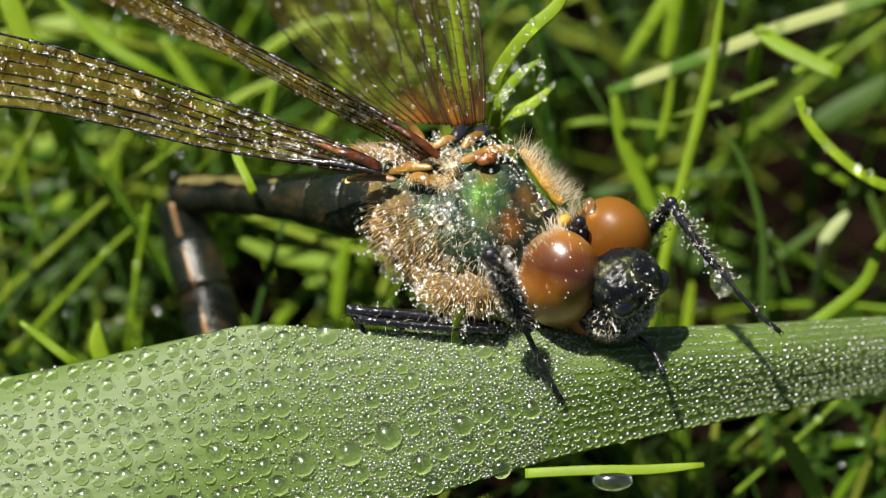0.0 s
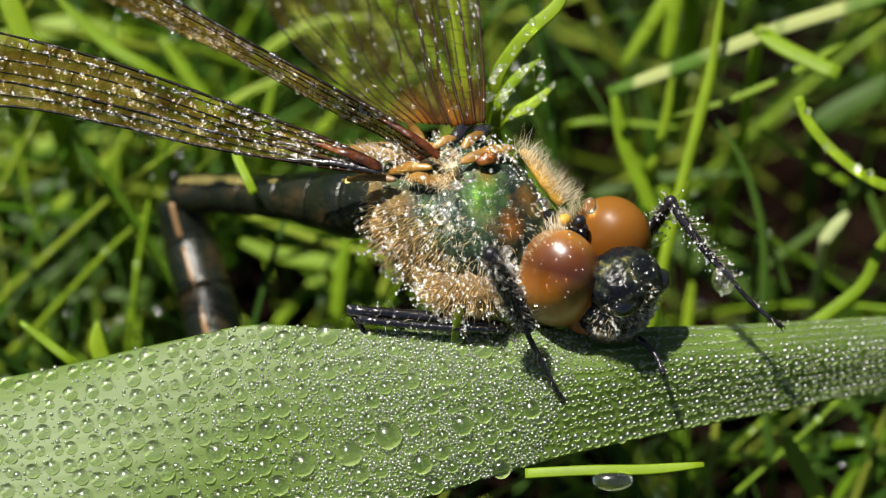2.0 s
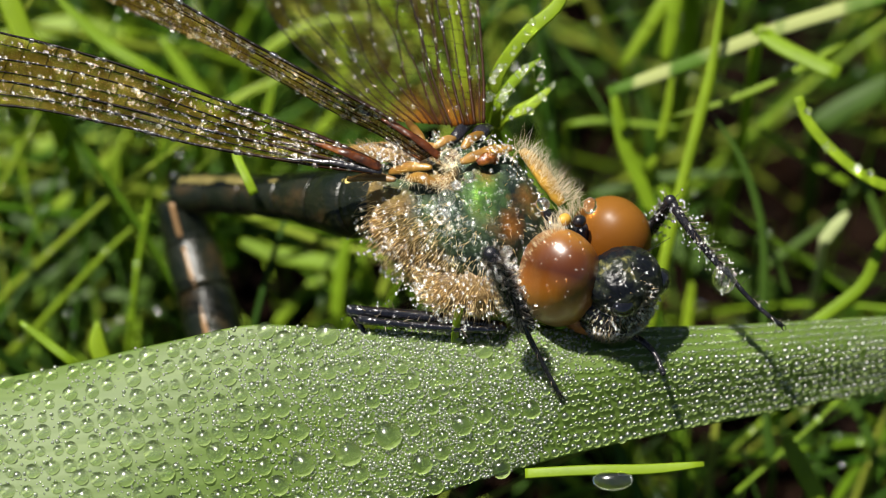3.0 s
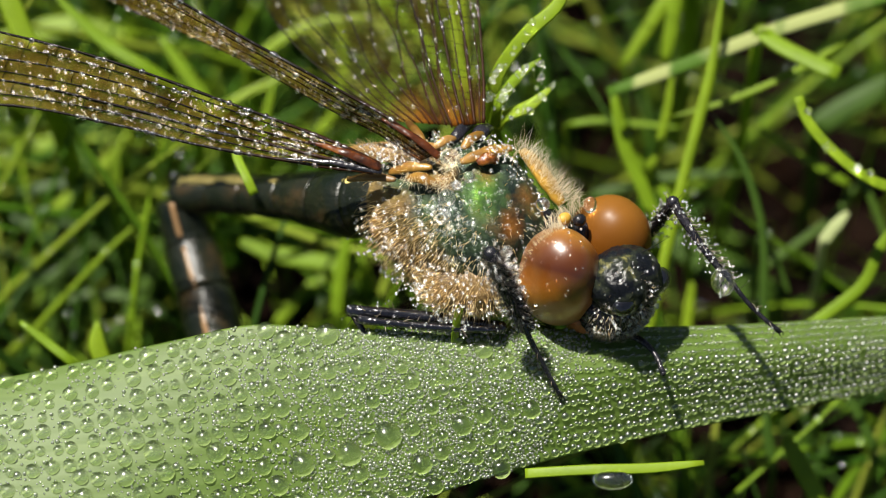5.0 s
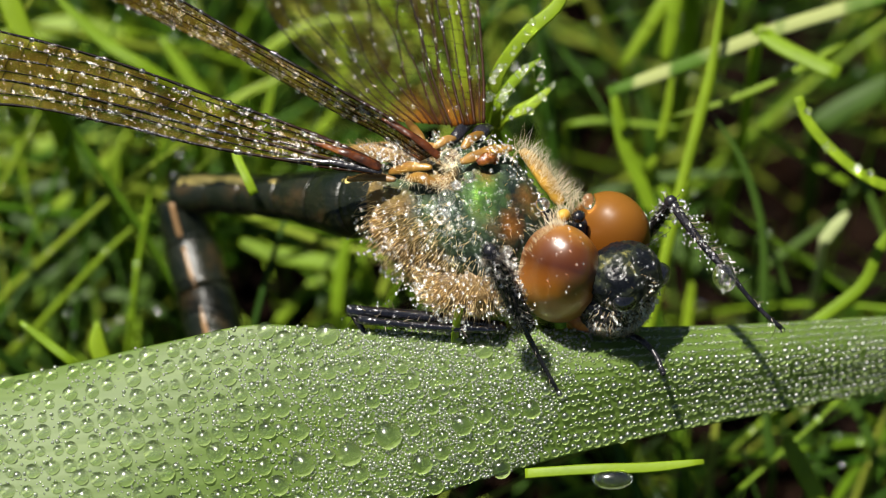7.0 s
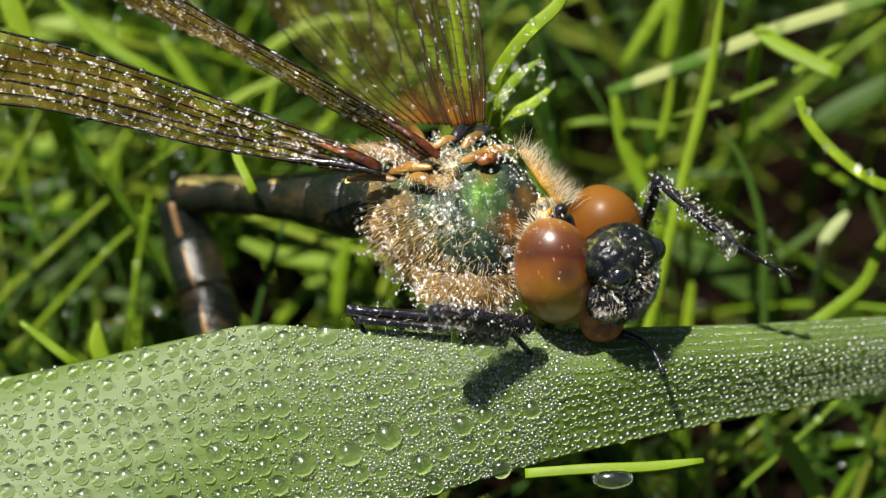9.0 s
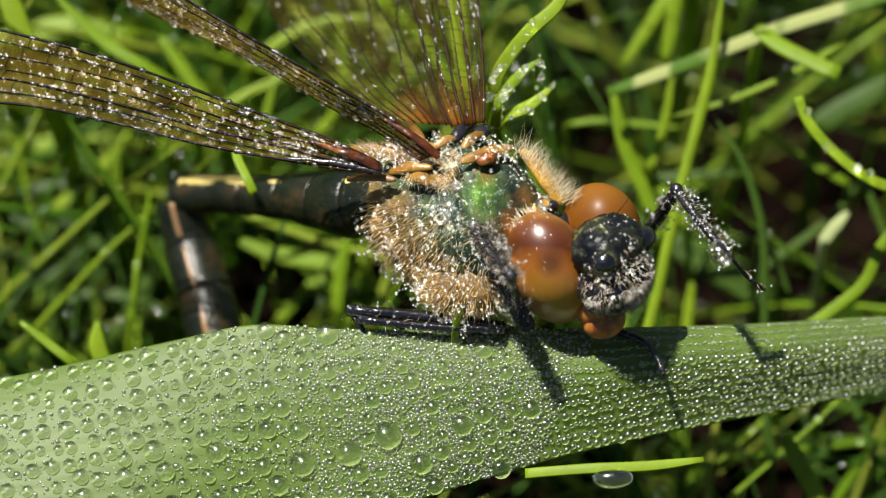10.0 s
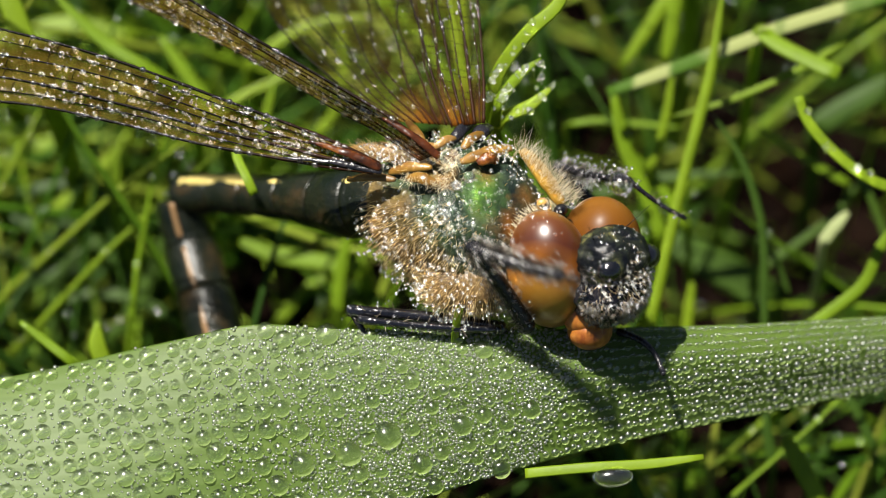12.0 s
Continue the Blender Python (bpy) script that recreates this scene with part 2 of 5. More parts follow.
def thing(name, base, label, category, group="", kind="", data=None):
    """A top-level thing whose origin is at base; data: a mesh, or none for an Empty."""
    ob = new(name, data)
    ob.matrix_basis = F @ Matrix.Translation(V(base) * MM)
    PIVOT[ob.name] = V(base)
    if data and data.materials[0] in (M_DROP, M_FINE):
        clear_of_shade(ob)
    return tagged(ob, label, category, group, kind)


def solid(name, bm, mat, base, label, category, group="", kind=""):
    return thing(name, base, label, category, group, kind, to_mesh(name, bm, base, mat))


def part(name, bm, mat, parent, label="", pivot=None, kind=""):
    """One mesh under a thing or a part; bm may be a bmesh or (verts, faces)."""
    at = V(pivot) if pivot is not None else PIVOT[parent.name]
    me = raw_mesh(name, bm[0], bm[1], at, mat) if isinstance(bm, tuple) else to_mesh(name, bm, at, mat)
    ob = new(name, me)
    ob.parent = parent
    ob.location = (at - PIVOT[parent.name]) * MM
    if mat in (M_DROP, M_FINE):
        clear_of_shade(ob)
    PIVOT[ob.name] = at
    return tagged(ob, label, kind=kind)


def curve(points, n):
    """n points on a smooth line through the given ones."""
    p = [V(q) for q in points]
    p = [2 * p[0] - p[1], *p, 2 * p[-1] - p[-2]]
    out = []
    for i in range(n):
        s = i / (n - 1) * (len(p) - 3)
        j = min(int(s), len(p) - 4)
        t = s - j
        a, b, c, d = p[j:j + 4]
        out.append(0.5 * (2 * b + (c - a) * t + (2 * a - 5 * b + 4 * c - d) * t * t + (3 * b - a - 3 * c + d) * t ** 3))
    return out


def sweep(bm, pts, wide, thick=None, side=(0.3, 0.2, 1), n=8, mat=0, crease=0.0):
    """A closed bar along pts; wide and thick: half sizes, numbers or lists; side: roughly the thin direction."""
    count = len(pts)
    wide = wide if isinstance(wide, (list, tuple)) else [wide] * count
    thick = wide if thick is None else thick if isinstance(thick, (list, tuple)) else [thick] * count
    rings = []
    for i, p in enumerate(pts):
        way = (pts[min(i + 1, count - 1)] - pts[max(i - 1, 0)]).normalized()
        a = way.cross(V(side))
        a = a.normalized() if a.length > 1e-6 else way.orthogonal().normalized()
        b = a.cross(way)
        ring = []
        for j in range(n):
            q = 2 * math.pi * j / n
            off = a * (wide[i] * math.cos(q)) + b * (thick[i] * math.sin(q) + crease * wide[i] * abs(math.cos(q)))
            ring.append(bm.verts.new(p + off))
        rings.append(ring)
    for r, s in zip(rings, rings[1:]):
        for j in range(n):
            bm.faces.new((r[j], r[(j + 1) % n], s[(j + 1) % n], s[j])).material_index = mat
    for ring in (rings[0][::-1], rings[-1]):
        bm.faces.new(ring).material_index = mat
    return bm


def taper(n, a, b, tip=0.15, root=1.0):
    """Half widths along a blade: root, swelling from a to b, thin tip."""
    out = []
    for i in range(n):
        t = i / (n - 1)
        w = a + (b - a) * t
        w *= min(1, root + t * 6) * (1 if t < 0.75 else 1 - (1 - tip) * ((t - 0.75) / 0.25) ** 1.6)
        out.append(w)
    return out


def ball(bm, centre, radii, rot=None, seg=24, shape=None, mat=0):
    """An egg; shape(direction) scales the radius."""
    got = bmesh.ops.create_uvsphere(bm, u_segments=seg, v_segments=max(8, seg * 2 // 3), radius=1)
    m = rot or Matrix.Identity(3)
    for v in got["verts"]:
        d = v.co.normalized()
        s = shape(d) if shape else 1
        v.co = V(centre) + m @ Vector((d.x * radii[0], d.y * radii[1], d.z * radii[2])) * s
    for f in {f for v in got["verts"] for f in v.link_faces}:
        f.material_index = mat
    return bm


def ball_pattern(level=2):
    bm = bmesh.new()
    bmesh.ops.create_icosphere(bm, subdivisions=level, radius=1)
    verts = np.array([v.co for v in bm.verts])
    faces = np.array([[v.index for v in f.verts] for f in bm.faces])
    bm.free()
    return verts, faces


BEAD, BEAD_FACES = ball_pattern(2)


def beads(centres, radii, normals=None, flat=1.0):
    """Many small drops in one mesh."""
    c, r = np.asarray(centres, float), np.asarray(radii, float)
    v = c[:, None, :] + BEAD[None] * r[:, None, None]
    if normals is not None and flat != 1.0:
        nn = np.asarray(normals, float)
        h = np.einsum("ijk,ik->ij", v - c[:, None, :], nn)
        v = v + (flat - 1) * h[..., None] * nn[:, None, :]
    f = BEAD_FACES[None] + (np.arange(len(c)) * len(BEAD))[:, None, None]
    return v.reshape(-1, 3), f.reshape(-1, 3).tolist()


def lens_shape(me, coords):
    """Keeps where each point lies on its own drop."""
    me.attributes.new("lens", "FLOAT_VECTOR", "POINT").data.foreach_set("vector", np.asarray(coords, np.float32).ravel())
    return me


def hairs(roots, ways, lengths, thick):
    """Many tapering hairs, three-sided, bent once."""
    rt, w = np.asarray(roots, float), np.asarray(ways, float)
    w = w / np.linalg.norm(w, axis=1)[:, None]
    lengths = np.asarray(lengths, float)[:, None]
    a = np.cross(w, np.array([0.31, 0.77, 0.55]))
    a /= np.linalg.norm(a, axis=1)[:, None]
    b = np.cross(w, a)
    rnd = np.random.RandomState(len(rt))
    bend = rnd.normal(0, 0.12, rt.shape) * lengths
    mid, tip = rt + w * lengths * 0.55, rt + w * lengths + bend
    rows = []
    for q in (0, 2.094, 4.189):
        rows.append(rt + (a * math.cos(q) + b * math.sin(q)) * thick)
    for q in (0, 2.094, 4.189):
        rows.append(mid + (a * math.cos(q) + b * math.sin(q)) * thick * 0.7)
    rows.append(tip)
    v = np.stack(rows, 1)
    base = np.array([[0, 1, 4, 3], [1, 2, 5, 4], [2, 0, 3, 5]])
    caps = np.array([[3, 4, 6], [4, 5, 6], [5, 3, 6]])
    off = (np.arange(len(rt)) * 7)[:, None, None]
    faces = (base[None] + off).reshape(-1, 4).tolist() + (caps[None] + off).reshape(-1, 3).tolist()
    return (v.reshape(-1, 3), faces), tip


def down(p, dx=0.0):
    """The soil point under p."""
    p = V(p)
    h = LIFT / MM + p.dot(UP)
    return p - UP * (h + 0.3) + V((dx, 0, 0))


# ---- ground ----
def make_ground():
    steps = [-40, -6, -1, -0.3, *[-0.14 + 0.28 * i / 70 for i in range(71)], 0.3, 1, 6, 40]
    bm = bmesh.new()
    grid = []
    for y in steps:
        row = []
        for x in steps:
            near = max(abs(x), abs(y)) < 0.2
            z = 0.0022 * noise.noise(Vector((x, y, 0)) * 90) + 0.0012 * noise.noise(Vector((x, y, 3)) * 260) if near else 0
            row.append(bm.verts.new((x, y, z)))
        grid.append(row)
    for a, b in zip(grid, grid[1:]):
        for i in range(len(steps) - 1):
            bm.faces.new((a[i], a[i + 1], b[i + 1], b[i])).smooth = True
    me = bpy.data.meshes.new("ground")
    bm.to_mesh(me)
    bm.free()
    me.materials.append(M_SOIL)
    tagged(new("ground", me), "near-black brown soil under the grass", "soil", kind="structure")


make_ground()


# ---- broad leaf ----
def edge(stations, u):
    xs = [s[0] for s in stations]
    k = max(1, min(len(xs) - 3, sum(x <= u for x in xs) - 1))
    x0, x1 = xs[k], xs[k + 1]
    t = (u - x0) / (x1 - x0)
    p = [s[1] for s in stations]
    a, b = p[k], p[k + 1]
    ma, mb = (b - p[k - 1]) / (x1 - xs[k - 1]) * (x1 - x0), (p[k + 2] - a) / (xs[k + 2] - x0) * (x1 - x0)
    return (2 * t ** 3 - 3 * t * t + 1) * a + (t ** 3 - 2 * t * t + t) * ma + (3 * t * t - 2 * t ** 3) * b + (t ** 3 - t * t) * mb


# height of the two edges along the leaf (mm along x, mm along y)
TOP = [(-60, -12), (-42, -9.5), (-21.2, -6.2), (-13, -4.4), (-9, -3.6), (-5, -3.8), (2.7, -3.85), (8.5, -3.75), (14, -3.6), (21.2, -3.2), (36, -2.6), (50, -3), (62, -4)]
LOW = [(-60, -13), (-42, -16), (-21.2, -15.4), (-13, -14.2), (-7, -13.2), (-2, -12), (2.7, -10.6), (8.5, -9.2), (14, -8.1), (21.2, -6.8), (36, -5.2), (50, -4), (62, -4.2)]


def leaf_point(x, v):
    """A point of the broad leaf; x along it in mm, v from 0 at the upper edge to 1 at the lower."""
    a, b = edge(TOP, x), edge(LOW, x)
    s = min(1, max(0, (x + 6) / 18))
    s = s * s * (3 - 2 * s)
    y = a + (b - a) * (v if s == 0 else v - 0.05 * s * math.sin(math.pi * v))
    lean = 0.5 - 1.0 * min(1, max(0, (x + 18) / 10))
    flat = 2.6 + 3.2 * v - 0.7 * v * v - 0.5 * (1 - v) ** 6 + 2.5 * lean * (v - 0.5)
    arch = 2.15 + 0.9 * math.sin(min(v, 0.42) / 0.42 * math.pi / 2) - 1.7 * max(0, v - 0.36) ** 1.4
    far = max(0, abs(x + 1) - 26)
    z = -2.2 + flat * (1 - s) + arch * s - 0.019 * far * far
    z += (0.005 + 0.005 * s) * math.sin(v * 75.4 + 4.7) + 0.12 * noise.noise(Vector((x * 0.12, v * 3, 1)))
    deep = 0.2 * (math.sqrt((x - 9) ** 2 + 16) + x - 9)
    far = (120 - z + deep) / (120 - z)
    return V((x * far, y * far, z - deep))


def leaf_normal(x, v):
    a, b = leaf_point(x + 0.2, v) - leaf_point(x - 0.2, v), leaf_point(x, min(v + 0.02, 1)) - leaf_point(x, max(v - 0.02, 0))
    n = a.cross(b).normalized()
    return n if n.z > 0 else -n


def make_leaf():
    bm = bmesh.new()
    nx, nv = 240, 120
    sheets = []
    for t in (0, 0.22):
        sheet = []
        for i in range(nx + 1):
            x = -59.5 + 121 * i / nx
            sheet.append([bm.verts.new(leaf_point(x, j / nv) - V((0, 0.25 * t, t * (0.2 + math.sin(math.pi * j / nv)))) * 1.0) for j in range(nv + 1)])
        sheets.append(sheet)
    for sheet in sheets:
        for a, b in zip(sheet, sheet[1:]):
            for j in range(nv):
                bm.faces.new((a[j], a[j + 1], b[j + 1], b[j]))
    up, lo = sheets
    for i in range(nx):
        for j in (0, nv):
            bm.faces.new((up[i][j], up[i + 1][j], lo[i + 1][j], lo[i][j]))
    for i in (0, nx):
        for j in range(nv):
            bm.faces.new((up[i][j], up[i][j + 1], lo[i][j + 1], lo[i][j]))
    solid("broad_leaf", bm, M_LEAF, leaf_point(-59, 0.5), "broad green leaf with fine parallel veins, wet with dew", "leaf")


make_leaf()


# ---- grass ----
def make_grass():
    """The sward: many thin arching blades, rooted in the soil."""
    rnd = np.random.RandomState(11)
    verts, faces = [], []
    back = F.inverted()
    made = 0
    fm = np.array(back)
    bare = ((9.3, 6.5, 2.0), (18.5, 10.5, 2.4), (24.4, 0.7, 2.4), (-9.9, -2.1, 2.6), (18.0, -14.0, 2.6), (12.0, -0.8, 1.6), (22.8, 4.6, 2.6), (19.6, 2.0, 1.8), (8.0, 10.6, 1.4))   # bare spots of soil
    while made < 3900:
        near = rnd.rand() < 0.5
        span = (0.04, 0.035) if near else (0.12, 0.12)
        x, y = rnd.uniform(-span[0], span[0]), rnd.uniform(-span[1], span[1]) + (0.012 if near else 0)
        if noise.noise(Vector((x, y, 0.5)) * 75) < (-0.12 if x < -0.003 else 0.16):
            continue
        length = rnd.uniform(0.016, 0.05)
        head = rnd.uniform(0, 2 * math.pi)
        tilt, bow = rnd.uniform(0.35, 1.25), rnd.uniform(-0.2, 1.1)
        n = 8
        p = np.array([x, y, -0.0005])
        pts = [p]
        for i in range(n - 1):
            ang = tilt + bow * i / (n - 1)
            head2 = head + rnd.normal(0, 0.05)
            p = p + length / (n - 1) * np.array([math.sin(ang) * math.cos(head2), math.sin(ang) * math.sin(head2), math.cos(ang)])
            p[2] = max(p[2], 0.0003)
            pts.append(p)
        pts = np.array(pts)
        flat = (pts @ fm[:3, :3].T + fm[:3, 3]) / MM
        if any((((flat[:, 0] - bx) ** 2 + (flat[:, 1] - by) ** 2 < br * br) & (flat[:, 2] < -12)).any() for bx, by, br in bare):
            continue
        loc = (pts @ fm[:3, :3].T + fm[:3, 3]) / MM
        if ((loc[:, 2] > -9) & (np.abs(loc[:, 0]) < 40) & (np.abs(loc[:, 1]) < 30)).any() or pts[:, 2].max() > 0.036:
            continue
        half = rnd.choice([0.1, 0.15, 0.21, 0.3, 0.42], p=[0.22, 0.3, 0.27, 0.14, 0.07])
        way = np.gradient(loc, axis=0)
        way /= np.linalg.norm(way, axis=1)[:, None]
        sd = rnd.normal(size=3) * 0.5 + np.array(UP)
        a = np.cross(way, sd)
        a /= np.linalg.norm(a, axis=1)[:, None]
        b = np.cross(a, way)
        w = half * np.minimum(1, 0.6 + np.arange(n) / 3) * np.clip((n - 0.85 - np.arange(n)) / 2.5, 0.06, 1)
        ring = np.stack([loc + a * w[:, None], loc + b * w[:, None] * 0.3, loc - a * w[:, None], loc - b * w[:, None] * 0.12], 1).reshape(-1, 3)
        k0 = made * n * 4
        verts.append(ring)
        for i in range(n - 1):
            for j in range(4):
                q = k0 + i * 4
                faces.append((q + j, q + (j + 1) % 4, q + 4 + (j + 1) % 4, q + 4 + j))
        made += 1
    spots = np.concatenate([b.reshape(8, 4, 3)[3:7, 1] for b in verts])
    spots = spots[(np.abs(spots[:, 0]) < 26) & (np.abs(spots[:, 1]) < 18)]
    spots = spots[rnd.permutation(len(spots))[:900]]
    dew = beads(spots + np.array([0, 0.08, 0.1]), rnd.choice([0.08, 0.11, 0.15, 0.2], len(spots)))
    thing("grass_dew", (0, 0, 0), "scattered dew beads on the grass blades", "dew", kind="stuff", data=raw_mesh("grass_dew", *dew, (0, 0, 0), M_FINE))
    me = raw_mesh("grass", np.concatenate(verts), faces, (0, 0, 0), M_GRASS)
    thing("grass", (0, 0, 0), "dense thin bright green grass blades, wet and tangled", "grass", kind="stuff", data=me)


make_grass()


def blade(points, half, label, mat=None, name="grass_blade", n=20, thin=0.3, tip=0.15, side=(0.2, 0.3, 1), root_down=True, crease=0.25, group="single grass blades"):
    """One long blade; the first point is its root end, which runs down to the soil."""
    pts = curve(points, n)
    if root_down:
        foot = down(pts[0], random.uniform(-1, 1))
        pts = curve([foot, foot * 0.45 + pts[0] * 0.55 + V((0.3, 0, 0)), pts[0]], 6)[:-1] + pts
    w = taper(len(pts), half, half, tip)
    bm = sweep(bmesh.new(), pts, w, [q * thin for q in w], side, 8, crease=crease)
    return solid(name, bm, mat or M_BLADE, pts[0], label, "grass", group)


DULL_SHADED = "soft dark green grass blade deep in the sward, partly darkened as if shaded"
LIME = "lime green grass blade rising from the sward"
blade([(9.46, -7.52, -9), (10.62, -3.74, -9), (11.55, 0.32, -9), (12.51, 4.38, -9), (13.38, 7.58, -9), (13.93, 10.19, -9), (14.54, 14.54, -9)], 0.3, "upright yellow-green grass stem in sunlight", thin=0.7)
blade([(26.79, 14.07, -10), (22.93, 13.05, -10), (18.02, 11.58, -10), (15.09, 10.5, -10), (11.58, 9.16, -10), (8.51, 8.07, -10)], 0.38, "pale dry-looking grass blade with whitish patches", M_PATCHY, tip=0.7)
blade([(16.26, 11.44, -10), (17.22, 10.52, -9.5), (18.75, 9.67, -9), (20.24, 8.91, -8.5)], 0.46, "short broken-off piece of green grass blade", tip=0.95, n=10)
blade([(24.27, 2.72, -6), (21.91, 3.19, -5.5), (20.42, 3.97, -5), (19.15, 5.09, -5), (18.11, 6.36, -5), (17.66, 7.57, -5)], 0.3, "curled lime green grass tip", tip=0.8)
blade([(24.05, 12.7, -11), (22.28, 11.67, -11), (18.45, 9.31, -11), (14.91, 7.75, -11), (11.82, 6.87, -11)], 0.16, LIME)
blade([(11.46, 0.62, -12), (10.57, 3, -12), (9.53, 5.38, -12), (8.94, 8.2, -12)], 0.4, LIME, tip=0.5)
blade([(16.61, -5.82, -10), (16.61, -1.73, -10), (16.47, 1.2, -10), (15.53, 4.42, -10), (13.92, 7.05, -10)], 0.22, DULL_SHADED, M_DULL_SHADED)
blade([(20.2, -15.06, -9), (19.18, -12.93, -8), (18.26, -11.2, -8), (17.4, -9.62, -8)], 0.51, "wide lime green grass blade below the leaf", tip=0.6)
blade([(2.68, 5.33, -4), (2.26, 6.92, -2.5), (2.76, 8.64, -1.5), (4.11, 10.43, -1), (5.47, 11.68, -1), (6.18, 13.15, -1.5)], 0.35, "bright green grass shoot beaded with dew", tip=0.5)
blade([(2.44, 5.84, -3), (2.64, 6.94, -2), (3.58, 8.28, -1.5), (4.73, 9.21, -1.5)], 0.27, "small curled dewy grass leaf", n=12, root_down=True)
blade([(2.55, 5.84, -3), (2.98, 6.42, -2.5), (4.14, 6.89, -2), (5.38, 7.93, -2)], 0.32, "small curled dewy grass leaf", n=12, root_down=True)
blade([(-13.48, 8.05, -12), (-15.44, 9.4, -11), (-17.8, 10.88, -11), (-20.6, 13.59, -11)], 0.35, LIME)
blade([(-17.97, -6.21, -6), (-18.45, -5.65, -5), (-19.74, -4.64, -5), (-21.04, -3.63, -5)], 0.24, LIME, n=12, tip=0.5)
blade([(-16.97, -6.83, -7), (-17.2, -5.69, -7), (-17.49, -4.83, -7), (-17.49, -3.63, -7)], 0.46, LIME, n=12)
blade([(-21.01, 10.19, -9), (-21.59, 11.06, -9), (-22.18, 12.51, -9), (-22.61, 13.96, -9)], 0.59, "broad soft green grass blade", n=12)
blade([(0.49, -5.4, -0.6), (0.56, -3.99, 0.9), (0.72, -3.04, 1.5), (0.9, -2.23, 1.8)], 0.19, "short green grass tip before the insect", n=10, root_down=False)
blade([(-9.24, 2.66, -3), (-9.58, 3.4, -3), (-10, 4.2, -3.5), (-10.38, 4.99, -4)], 0.24, LIME, n=10, root_down=False)

